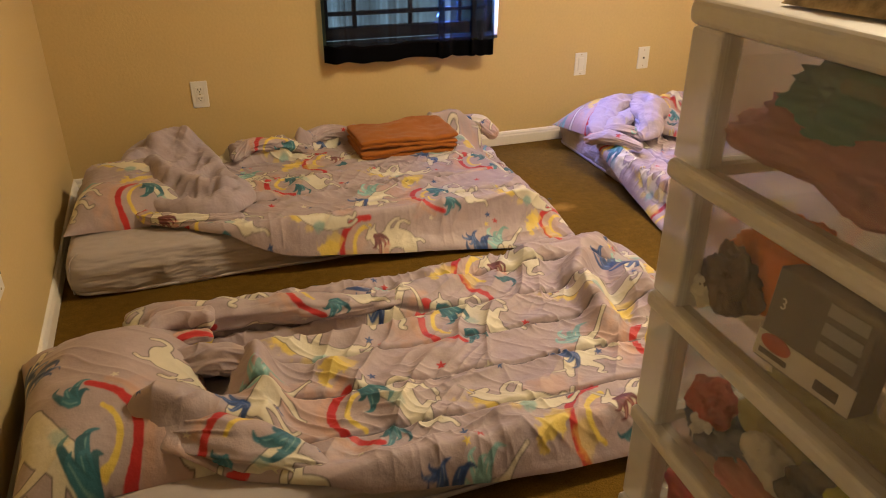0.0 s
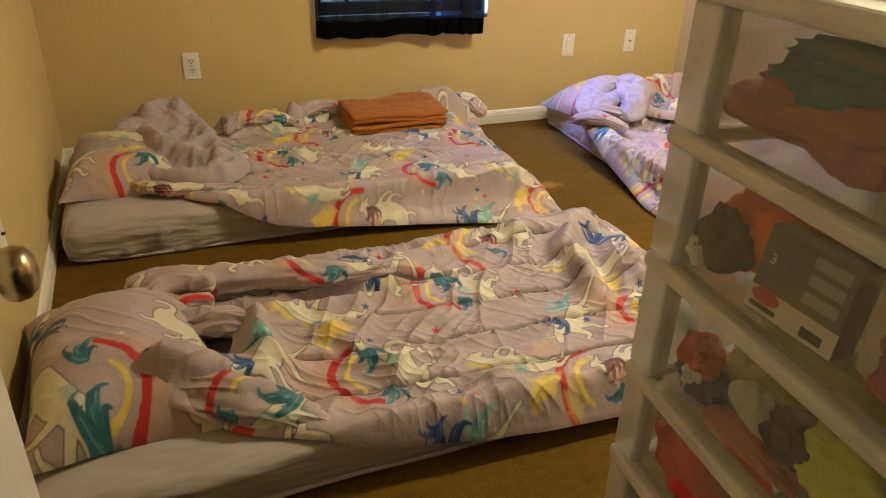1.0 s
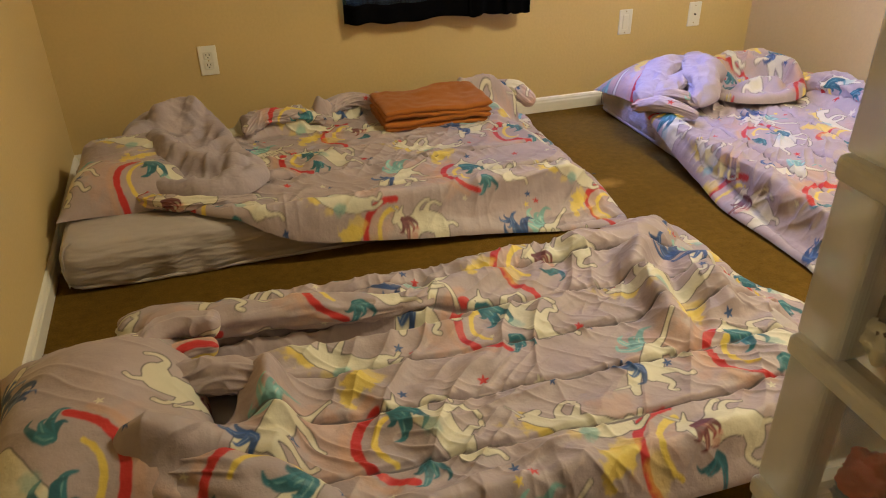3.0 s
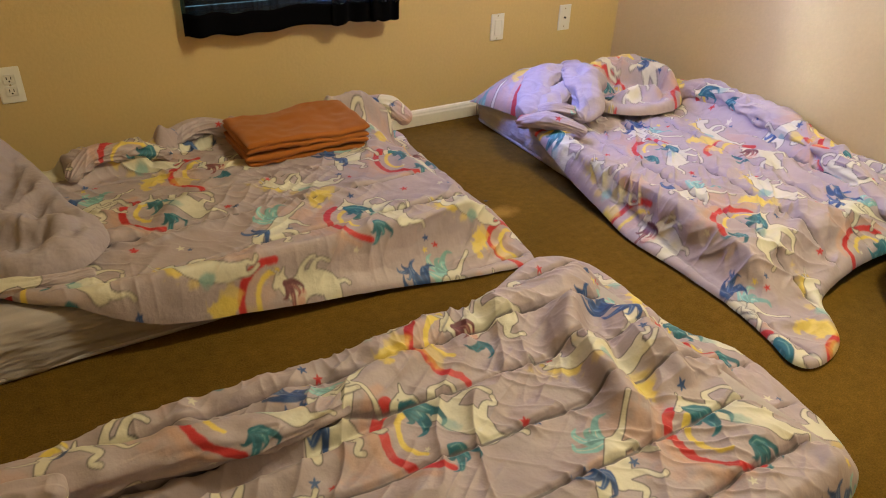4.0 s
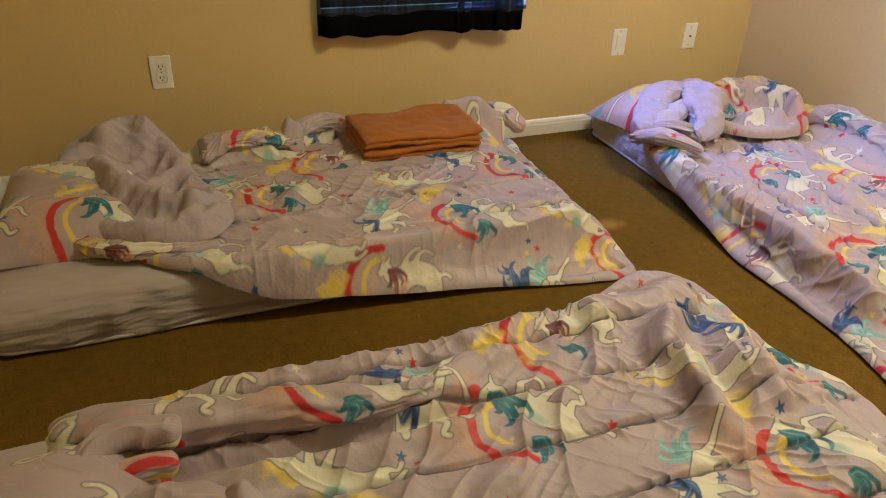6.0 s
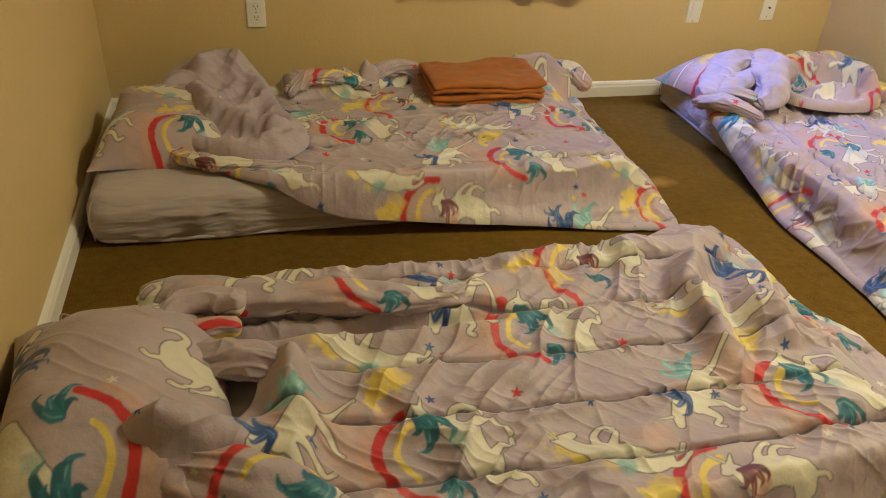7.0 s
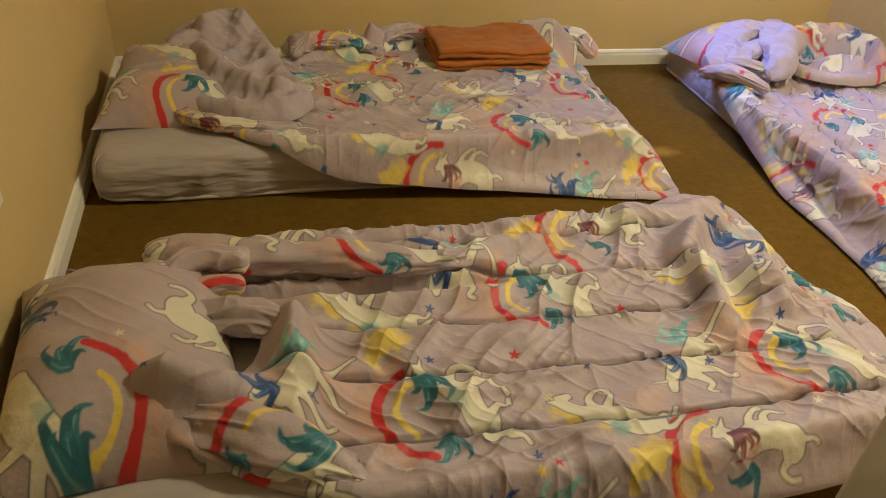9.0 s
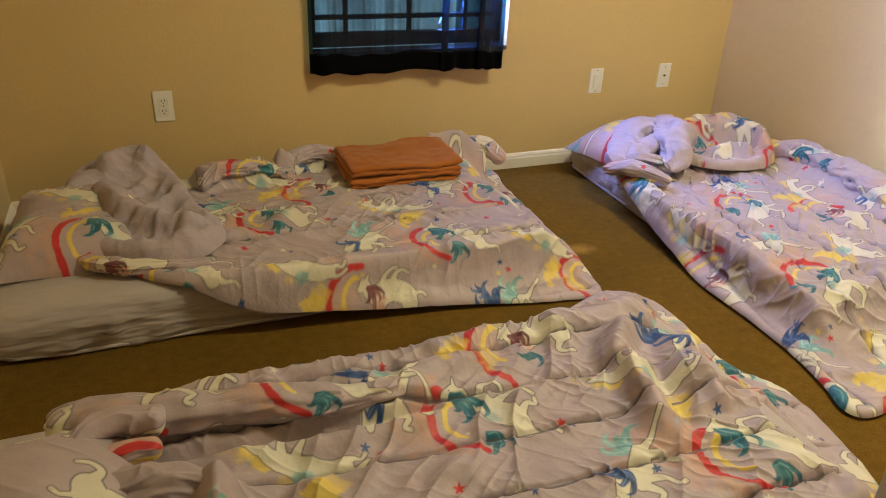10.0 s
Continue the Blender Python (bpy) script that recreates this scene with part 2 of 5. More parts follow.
def tube(points, radius, seg=10, bm=None):
    own = bm or bmesh.new()
    pts = [Vector(p) for p in points]
    rings = []
    for i, p in enumerate(pts):
        d = (pts[min(i + 1, len(pts) - 1)] - pts[max(i - 1, 0)]).normalized()
        q = d.to_track_quat("Z", "Y")
        rings.append([own.verts.new(p + q @ Vector((radius * math.cos(a), radius * math.sin(a), 0))) for a in [2 * math.pi * k / seg for k in range(seg)]])
    for a, b in zip(rings, rings[1:]):
        for k in range(seg):
            own.faces.new((a[k], a[(k + 1) % seg], b[(k + 1) % seg], b[k]))
    own.faces.new(rings[0][::-1])
    own.faces.new(rings[-1])
    return own


def bend(points, n, closed=False):
    """A smooth curve through a few points (Catmull-Rom), n steps a span."""
    p = np.array(points, float)
    out = []
    m = len(p)
    for i in range(m if closed else m - 1):
        if closed:
            a, b, c, d = p[(i - 1) % m], p[i], p[(i + 1) % m], p[(i + 2) % m]
        else:
            a, b, c, d = p[max(i - 1, 0)], p[i], p[i + 1], p[min(i + 2, m - 1)]
        for k in range(n):
            t = k / n
            out.append(0.5 * (2 * b + (c - a) * t + (2 * a - 5 * b + 4 * c - d) * t * t + (3 * b - a - 3 * c + d) * t ** 3))
    if not closed:
        out.append(p[-1])
    return np.array(out)


def grain(x, y, seed=0):
    """Smooth value noise in -1..1 on arrays."""
    xi, yi = np.floor(x).astype(np.int64), np.floor(y).astype(np.int64)
    fx, fy = x - xi, y - yi
    fx, fy = fx * fx * fx * (fx * (fx * 6 - 15) + 10), fy * fy * fy * (fy * (fy * 6 - 15) + 10)

    def h(a, b):
        k = (a * 374761393 + b * 668265263 + seed * 1442695041) & 0xFFFFFFFF
        k = ((k ^ (k >> 13)) * 1274126177) & 0xFFFFFFFF
        return ((k ^ (k >> 16)) & 0xFFFF) / 32767.5 - 1

    return (h(xi, yi) * (1 - fx) + h(xi + 1, yi) * fx) * (1 - fy) + (h(xi, yi + 1) * (1 - fx) + h(xi + 1, yi + 1) * fx) * fy


def clouds(x, y, seed=0, octaves=3):
    return sum(grain(x * 2 ** i, y * 2 ** i, seed + i) * 0.5 ** i for i in range(octaves))


def creases(x, y, angle, long, short, seed):
    """Sharp-topped wrinkles that run along the angle."""
    a = radians(angle)
    u, v = x * math.cos(a) + y * math.sin(a), -x * math.sin(a) + y * math.cos(a)
    w = v + 0.35 * short * grain(x / (long * 0.7), y / (long * 0.7), seed + 7)
    n = grain(u / long, w / short, seed)
    mask = np.clip(0.5 + 0.9 * grain(x / 0.33, y / 0.33, seed + 3), 0, 1)
    return (1 - np.abs(n)) ** 2.5 * mask


def to_line(x, y, line):
    """Distance to a polyline and the place along it, 0 to 1."""
    best, along = np.full(x.shape, 1e9), np.zeros(x.shape)
    n = len(line) - 1
    for i in range(n):
        ax, ay = line[i][:2]
        bx, by = line[i + 1][:2]
        L = max((bx - ax) ** 2 + (by - ay) ** 2, 1e-9)
        t = np.clip(((x - ax) * (bx - ax) + (y - ay) * (by - ay)) / L, 0, 1)
        d = np.hypot(x - ax - t * (bx - ax), y - ay - t * (by - ay))
        near = d < best
        best[near] = d[near]
        along[near] = ((i + t) / n)[near]
    return best, along


def inside(x, y, poly):
    r = np.zeros(x.shape, bool)
    for (ax, ay), (bx, by) in zip(poly, np.roll(poly, -1, 0)):
        if ay != by:
            r ^= ((ay > y) != (by > y)) & (x < (bx - ax) * (y - ay) / (by - ay) + ax)
    return r


def smooth01(t):
    t = np.clip(t, 0, 1)
    return t * t * (3 - 2 * t)


# ---- the print: a half-drop repeat of 0.80 by 0.70 m ----
MAUVE, CREAM = (0.42, 0.345, 0.365), (0.66, 0.63, 0.51)
RED, YELLOW, PEACH = (0.52, 0.028, 0.03), (0.72, 0.56, 0.11), (0.56, 0.34, 0.25)
# near-black laid along the quilting seams in place of the grooves' shade
SEAM_SHADE = (0.11, 0.09, 0.10)
TEAL, MINT, NAVY, WINE = (0.022, 0.135, 0.185), (0.20, 0.42, 0.42), (0.025, 0.075, 0.23), (0.17, 0.05, 0.06)


def print_colour(u, v, spacing=0.0024):
    """The cotton print at cloth places u, v: prancing cream horned horses, bows, plumes and stars."""
    col = np.empty((len(u), 3))
    col[:] = MAUVE
    at = {}
    blur = np.maximum(0.0017, 0.75 * spacing) * np.ones(len(u))

    def motif(cu, cv, reach=0.2, square=True):
        """Turns to the repeats of one motif: only the cloth round them is worked on."""
        du, dv = u - cu, v - cv
        if square:
            x, y = du - 0.8 * np.round(du / 0.8), dv - 0.7 * np.round(dv / 0.7)
        else:
            p, q = (du / 0.4 + dv / 0.35) / 2, (du / 0.4 - dv / 0.35) / 2
            p, q = p - np.round(p), q - np.round(q)
            x, y = 0.4 * (p + q), 0.35 * (p - q)
        n = np.where(np.hypot(x, y) < reach)[0]
        at["n"], at["x"], at["y"] = n, x[n], y[n]

    def lay(sd, colour, soft=0.0015, strength=1.0):
        a = (smooth01(0.5 - sd / (2 * np.maximum(soft, blur[at["n"]]))) * strength)[:, None]
        col[at["n"]] = col[at["n"]] * (1 - a) + np.array(colour) * a

    def blot(ox, oy, rx, ry, turn=0.0, rough=0.25):
        x, y = at["x"] - ox, at["y"] - oy
        c, s = math.cos(radians(turn)), math.sin(radians(turn))
        a, b = (x * c + y * s) / rx, (-x * s + y * c) / ry
        return (np.hypot(a, b) - 1 + rough * clouds(x * 38, y * 38, int(abs(ox) * 999))) * min(rx, ry)

    def stroke(pts, radii):
        d, t = to_line(at["x"], at["y"], bend(pts, 4))
        return d - np.interp(t, np.linspace(0, 1, len(radii)), radii)

    def wash(ox, oy, rx, ry, turn, colour, strength=0.9, soft=0.007):
        lay(blot(ox, oy, rx, ry, turn, 0.55), colour, soft, strength)

    def plume(ox, oy, n, size, turn, colour, light, fan=110):
        """Curling tapered locks that part from one root, with paler hairs between."""
        for k in range(n):
            a = radians(turn - fan / 2 + fan * k / max(n - 1, 1))
            c, s = math.cos(a), math.sin(a)
            L = size * (0.82 + 0.30 * math.sin(k * 2.3 + ox * 40))
            pts = [(ox, oy), (ox + 0.45 * L * c - 0.16 * L * s, oy + 0.45 * L * s + 0.16 * L * c), (ox + L * c, oy + L * s), (ox + 1.05 * L * c + 0.30 * L * s, oy + 1.05 * L * s - 0.30 * L * c)]
            lay(stroke(pts, (size * 0.13, size * 0.17, size * 0.09, size * 0.02)), shade(colour, 0.85 + 0.4 * (k % 2)), 0.002)
            if k % 2:
                lay(stroke(pts[:3], (size * 0.018, size * 0.014)), light, 0.0015, 0.85)

    def bow(ox, oy, R, a0, a1, width, colour, soft=0.0015, strength=1.0, squash=0.86, foot=None):
        pts = [(ox + R * squash * math.cos(radians(a0 + (a1 - a0) * k / 8)), oy + R * math.sin(radians(a0 + (a1 - a0) * k / 8))) for k in range(9)]
        if foot:
            pts.append(foot)
        d, t = to_line(at["x"], at["y"], pts)
        lay(d - width * (1 - 0.22 * t) + 0.0012 * clouds(at["x"] * 70, at["y"] * 70, 5), colour, soft, strength)

    def star(cu, cv, r, colour, turn=0.0):
        motif(cu, cv, 0.03)
        a, d = np.arctan2(at["y"], at["x"]) + turn, np.hypot(at["x"], at["y"])
        w = np.abs((a / (2 * math.pi / 5)) % 1 - 0.5) * 2
        lay(d - r * (0.40 + 0.60 * w ** 1.5), colour, 0.0012)

    def horse(trunk, limbs, horn, ears=()):
        """Cream body with a thin dark contour: trunk strokes, bent legs with hooves, a striped horn."""
        for grow, colour in ((0.0022, (0.06, 0.05, 0.06)), (0.0, CREAM)):
            for pts, radii in trunk:
                lay(stroke(pts, [r + grow for r in radii]), colour, 0.0012)
            for pts in limbs:
                lay(stroke(pts, [r + grow for r in (0.0115, 0.0062, 0.0042, 0.0046)]), colour, 0.0012)
            for pts in ears:
                lay(stroke(pts, (0.005 + grow, 0.0012 + grow)), colour, 0.0012)
        for pts in limbs:
            lay(np.hypot(at["x"] - pts[-1][0], at["y"] - pts[-1][1]) - 0.0042, (0.55, 0.50, 0.40), 0.0015)
        if horn:
            lay(stroke(horn, (0.0042, 0.0014)), (0.10, 0.09, 0.13), 0.0012)
            lay(stroke(horn, (0.0026, 0.0006)), (0.62, 0.58, 0.52), 0.0012)

    # soft washes under the motifs
    for cu, cv, rx, ry, turn in ((-0.61, 2.00, 0.05, 0.10, 10), (-0.04, 1.79, 0.06, 0.09, 0), (-0.06, 1.93, 0.06, 0.03, 0), (0.12, 2.08, 0.07, 0.05, 30), (-0.30, 2.27, 0.05, 0.07, 0)):
        motif(cu, cv, 0.22)
        lay(blot(0, 0, rx, ry, turn, 0.5), PEACH, 0.02, 0.42)
    for cu, cv, k in ((-0.35, 2.10, 1.16), (0.20, 2.20, 0.88), (-0.22, 2.14, 1.10), (0.02, 1.72, 0.90)):
        motif(cu, cv, 0.24, False)
        lay(blot(0, 0, 0.085, 0.06, 25, 0.6), shade(MAUVE, k), 0.03, 0.55)
    # bow with a teal-maned horse, two to a square
    for cu, cv in ((-0.45, 2.0), (-0.14, 2.293)):
        motif(cu, cv, 0.23)
        bow(-0.045, -0.014, 0.122, 105, 250, 0.010, PEACH, 0.007, 0.65)
        bow(-0.045, -0.016, 0.097, 108, 245, 0.0105, RED, foot=(-0.045, -0.124))
        bow(-0.040, -0.014, 0.062, 108, 240, 0.0070, YELLOW)
        plume(-0.022, -0.080, 6, 0.050, -72, TEAL, MINT, 100)
        horse([([(-0.034, 0.076), (-0.010, 0.045), (0.012, 0.020)], (0.013, 0.018, 0.026)), ([(0.008, 0.022), (0.035, -0.012), (0.055, -0.055), (0.062, -0.085)], (0.028, 0.034, 0.031, 0.022)), ([(-0.034, 0.078), (-0.062, 0.066)], (0.012, 0.007))],
              [[(0.018, 0.045), (0.035, 0.078), (0.072, 0.072), (0.080, 0.052)], [(0.042, 0.020), (0.088, 0.036), (0.112, 0.018), (0.124, 0.0)], [(0.072, -0.048), (0.098, -0.022), (0.116, -0.030), (0.122, -0.012)], [(0.066, -0.086), (0.092, -0.100), (0.118, -0.104), (0.128, -0.118)]],
              None, [[(-0.030, 0.088), (-0.026, 0.106)]])
        plume(-0.042, 0.062, 6, 0.074, -66, TEAL, MINT, 62)
        lay(blot(0.012, -0.018, 0.020, 0.014, -40, 0.4), MINT, 0.006, 0.55)
        lay(np.hypot(at["x"] + 0.046, at["y"] - 0.076) - 0.0018, (0.05, 0.04, 0.05), 0.001)
    # bow with a wine-maned horse
    motif(0.05, 1.80, 0.24)
    bow(-0.040, -0.022, 0.112, 80, 245, 0.0105, RED, foot=(-0.075, -0.142))
    bow(-0.030, -0.010, 0.070, 85, 235, 0.0075, YELLOW)
    lay(blot(-0.110, -0.030, 0.026, 0.04, 10, 0.5), YELLOW, 0.01, 0.5)
    plume(0.020, -0.045, 5, 0.045, -110, TEAL, WINE, 90)
    horse([([(-0.020, 0.038), (-0.008, 0.010), (0.018, -0.004)], (0.013, 0.018, 0.026)), ([(0.016, 0.0), (0.060, 0.010), (0.100, -0.006), (0.108, -0.030)], (0.027, 0.030, 0.029, 0.024)), ([(-0.020, 0.038), (-0.036, 0.022)], (0.012, 0.008))],
          [[(0.066, 0.030), (0.080, 0.055), (0.100, 0.062), (0.118, 0.050)], [(0.100, 0.006), (0.128, -0.010), (0.150, -0.012), (0.160, -0.022)], [(0.104, -0.040), (0.085, -0.062), (0.100, -0.078), (0.120, -0.080)], [(0.035, 0.028), (0.046, 0.052), (0.068, 0.070), (0.082, 0.072)]],
          [(-0.022, 0.052), (-0.050, 0.078)], [[(-0.012, 0.048), (-0.004, 0.062)]])
    plume(-0.010, 0.022, 5, 0.046, -62, WINE, PEACH, 80)
    lay(blot(0.020, -0.022, 0.016, 0.014, 30, 0.5), RED, 0.004, 0.45)
    # yellow-maned horse
    motif(-0.16, 1.915, 0.22, False)
    wash(-0.062, 0.012, 0.060, 0.026, -28, YELLOW)
    wash(-0.020, -0.035, 0.020, 0.016, 0, YELLOW, 0.6)
    wash(0.020, -0.125, 0.042, 0.034, 20, YELLOW)
    wash(0.058, -0.090, 0.030, 0.020, 40, YELLOW, 0.6)
    horse([([(-0.078, 0.048), (-0.050, 0.020), (-0.022, 0.004)], (0.012, 0.015, 0.022)), ([(-0.022, 0.004), (0.015, -0.014), (0.060, -0.030), (0.090, -0.030)], (0.023, 0.027, 0.024, 0.018)), ([(-0.078, 0.050), (-0.054, 0.058)], (0.011, 0.007))],
          [[(-0.020, 0.018), (-0.016, 0.048), (0.006, 0.062), (0.026, 0.058)], [(0.0, 0.006), (0.016, 0.030), (0.026, 0.044), (0.020, 0.052)], [(0.090, -0.030), (0.112, -0.016), (0.128, -0.022), (0.140, -0.008)], [(0.088, -0.036), (0.108, -0.046), (0.126, -0.040), (0.140, -0.030)]],
          [(-0.086, 0.056), (-0.112, 0.088)], [[(-0.088, 0.046), (-0.098, 0.050)]])
    lay(blot(0.006, -0.034, 0.022, 0.017, 60, 0.45), MINT, 0.006, 0.75)
    # navy-maned horse with a mint tail
    motif(0.06, 2.02, 0.22, False)
    plume(0.040, 0.052, 6, 0.062, 112, MINT, CREAM, 90)
    horse([([(-0.050, -0.042), (-0.028, -0.012), (0.0, -0.022)], (0.012, 0.016, 0.022)), ([(0.0, -0.022), (0.030, 0.012), (0.052, 0.045)], (0.023, 0.025, 0.019)), ([(-0.050, -0.045), (-0.056, -0.066)], (0.012, 0.008))],
          [[(0.055, 0.050), (0.085, 0.062), (0.112, 0.085), (0.138, 0.104)], [(0.052, 0.035), (0.085, 0.030), (0.098, 0.0), (0.108, -0.012)], [(0.012, -0.038), (0.030, -0.062), (0.014, -0.078), (0.026, -0.086)], [(0.025, -0.020), (0.056, -0.034), (0.070, -0.060), (0.086, -0.058)]],
          [(-0.062, -0.044), (-0.104, -0.048)], [[(-0.046, -0.032), (-0.054, -0.022)]])
    plume(-0.018, 0.004, 6, 0.046, 215, NAVY, (0.25, 0.33, 0.5), 150)
    # navy tail with a pair of bent legs
    motif(-0.39, 1.74, 0.2)
    plume(0.018, -0.030, 7, 0.062, 108, NAVY, (0.25, 0.33, 0.5), 95)
    plume(-0.010, 0.030, 4, 0.034, 196, NAVY, (0.25, 0.33, 0.5), 80)
    horse([([(0.030, -0.048), (0.050, -0.042)], (0.010, 0.008))], [[(0.050, -0.042), (0.078, -0.022), (0.084, -0.040), (0.110, -0.030)], [(0.046, -0.050), (0.074, -0.056), (0.098, -0.050), (0.126, -0.044)]], None)
    # stars
    for su, sv, r, c in ((-0.452, 2.113, 0.0125, NAVY), (-0.279, 2.096, 0.0135, RED), (-0.171, 2.053, 0.012, CREAM), (-0.151, 2.038, 0.009, NAVY), (-0.417, 2.270, 0.0125, NAVY), (-0.393, 2.243, 0.009, RED),
                         (0.003, 2.200, 0.0125, RED), (0.021, 2.186, 0.011, NAVY), (-0.322, 1.846, 0.0115, NAVY), (-0.298, 1.819, 0.0115, RED), (-0.333, 1.806, 0.010, YELLOW), (0.115, 2.013, 0.0115, NAVY), (-0.20, 2.235, 0.007, CREAM), (0.17, 2.33, 0.009, RED), (-0.545, 1.86, 0.010, CREAM)):
        star(su, sv, r, c, su * 9)
    return col


def coloured(me, col):
    at = me.color_attributes.new("print", "FLOAT_COLOR", "POINT")
    at.data.foreach_set("color", np.hstack([np.clip(col, 0, 1), np.ones((len(col), 1))]).astype(np.float32).ravel())


def rumple(X, Y, Z0, low, free, slack, seed, rounds=380):
    """Lets a sheet that is a little too long for its bed buckle: returns the moved points. Edges stay put."""
    P = np.stack([X, Y, Z0], -1)
    P0 = P.copy()
    P[..., 2] += free * 0.005 * clouds(X / 0.11 + Y / 0.23, Y / 0.11 - X / 0.23, seed, 3)
    more = 1 + slack * np.clip(0.75 + 1.0 * clouds(X / 0.34, Y / 0.34, seed + 11, 2), 0.1, 1.8)
    pairs = []
    for di, dj, stiff in ((1, 0, 1.0), (0, 1, 1.0), (1, 1, 0.5), (1, -1, 0.5), (2, 0, 0.30), (0, 2, 0.30), (4, 0, 0.12), (0, 4, 0.12)):
        a = (slice(0, X.shape[0] - di), slice(max(0, -dj), X.shape[1] - max(0, dj)))
        b = (slice(di, X.shape[0]), slice(max(0, dj), X.shape[1] + min(0, dj)))
        L0 = np.linalg.norm(P0[b] - P0[a], axis=-1) * 0.5 * (more[a] + more[b])
        pairs.append((a, b, L0, stiff, np.maximum(free[a], free[b])))
    for k in range(rounds):
        move, n = np.zeros_like(P), np.full(X.shape, 1e-9)
        for a, b, L0, stiff, on in pairs:
            d = P[b] - P[a]
            L = np.linalg.norm(d, axis=-1) + 1e-12
            g = (0.5 * stiff * on * (L - L0) / L)[..., None] * d
            move[a] += g
            move[b] -= g
            n[a] += stiff * on
            n[b] += stiff * on
        P += 1.5 * move / n[..., None] * free[..., None]
        P[..., 2] -= 0.00006 * free
        P[..., 2] = np.maximum(P[..., 2], low)
    D = P - P0
    for k in range(2):
        for ax in (0, 1):
            D = 0.25 * np.roll(D, 1, ax) + 0.5 * D + 0.25 * np.roll(D, -1, ax)
    return D


def cubic(A, fx, fy):
    """Values of a grid at broken indices, smoothly."""
    def weights(t):
        return (-0.5 * t + t * t - 0.5 * t ** 3, 1 - 2.5 * t * t + 1.5 * t ** 3, 0.5 * t + 2 * t * t - 1.5 * t ** 3, -0.5 * t * t + 0.5 * t ** 3)
    ix, iy = np.floor(fx).astype(int), np.floor(fy).astype(int)
    wx, wy = weights(fx - ix), weights(fy - iy)
    out = 0
    for a in range(4):
        for b in range(4):
            out = out + (wx[a] * wy[b])[:, None] * A[np.clip(ix + a - 1, 0, A.shape[0] - 1), np.clip(iy + b - 1, 0, A.shape[1] - 1)]
    return out


def cover(name, outline, floor_of, step, ridges=(), puff=0.035, rim=0.05, wrinkle=0.008, seams=None, cloth=None, seed=1, drop=None, run=0.0, slack=0.05):
    """A quilted cover that lies on floor_of(x, y): a closed outline, rounded rim, long ridges, wrinkles and stitched seams."""
    poly = bend(outline, 6, closed=True)
    lo, hi = poly.min(0) - step, poly.max(0) + step
    gx, gy = np.arange(lo[0], hi[0], step), np.arange(lo[1], hi[1], step)
    X, Y = np.meshgrid(gx, gy, indexing="ij")
    x, y = X.ravel().copy(), Y.ravel().copy()
    ins = inside(x, y, poly)
    I = ins.reshape(X.shape)
    keep = I[:-1, :-1] | I[1:, :-1] | I[:-1, 1:] | I[1:, 1:]
    ids = np.arange(X.size).reshape(X.shape)
    quads = np.stack([ids[:-1, :-1], ids[1:, :-1], ids[1:, 1:], ids[:-1, 1:]], -1)[keep]
    used = np.unique(quads)
    back = np.full(X.size, -1)
    back[used] = np.arange(len(used))
    quads = back[quads]
    x, y, ins = x[used], y[used], ins[used]
    ring = np.vstack([poly, poly[:1]])
    # outer points are drawn in to the outline
    out = np.where(~ins)[0]
    bx, by, bd = x[out].copy(), y[out].copy(), np.full(len(out), 1e9)
    for (ax, ay), (cx, cy) in zip(ring[:-1], ring[1:]):
        L = max((cx - ax) ** 2 + (cy - ay) ** 2, 1e-12)
        t = np.clip(((x[out] - ax) * (cx - ax) + (y[out] - ay) * (cy - ay)) / L, 0, 1)
        px, py = ax + t * (cx - ax), ay + t * (cy - ay)
        d = np.hypot(x[out] - px, y[out] - py)
        n = d < bd
        bx[n], by[n], bd[n] = px[n], py[n], d[n]
    x[out], y[out] = bx, by
    edge, _ = to_line(x, y, ring)
    edge[out] = 0
    q = np.clip(edge / rim, 0, 1)
    swell = np.sqrt(np.clip(1 - (1 - q) ** 2, 0, 1))
    base = floor_of(x, y)
    z = base + 0.004 + puff * swell
    body = smooth01(edge / (rim * 1.3))
    for pts, high, wide in ridges:
        d, t = to_line(x, y, bend(pts, 6))
        taper = smooth01(np.minimum(t, 1 - t) / 0.18) * 0.85 + 0.15
        z += high * np.exp(-(d / wide) ** (4 if high > 0.07 else 2)) * taper * body
    w = np.zeros(len(x))
    w += body * 0.006 * clouds(x / 0.24, y / 0.24, seed + 60, 2)
    w += body * wrinkle * (creases(x, y, run + 8, 0.36, 0.08, seed) + creases(x, y, run + 58, 0.30, 0.065, seed + 20) - 0.5)
    w += body * wrinkle * 0.7 * (creases(x, y, run + 34, 0.20, 0.034, seed + 31) + creases(x, y, run - 38, 0.17, 0.030, seed + 35) - 0.4)
    w += wrinkle * 0.5 * creases(x, y, run + 84, 0.16, 0.030, seed + 40) * smooth01(edge / 0.02) * smooth01(1.4 - edge / 0.16)
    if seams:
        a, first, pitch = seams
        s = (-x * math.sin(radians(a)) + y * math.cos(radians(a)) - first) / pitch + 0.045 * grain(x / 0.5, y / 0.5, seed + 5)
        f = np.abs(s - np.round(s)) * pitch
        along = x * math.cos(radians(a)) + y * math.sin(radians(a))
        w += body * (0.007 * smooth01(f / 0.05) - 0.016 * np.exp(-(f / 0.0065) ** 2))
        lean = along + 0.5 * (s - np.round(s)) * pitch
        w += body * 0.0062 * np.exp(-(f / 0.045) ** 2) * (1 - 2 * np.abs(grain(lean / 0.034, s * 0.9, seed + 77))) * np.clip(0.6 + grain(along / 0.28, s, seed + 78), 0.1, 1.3)
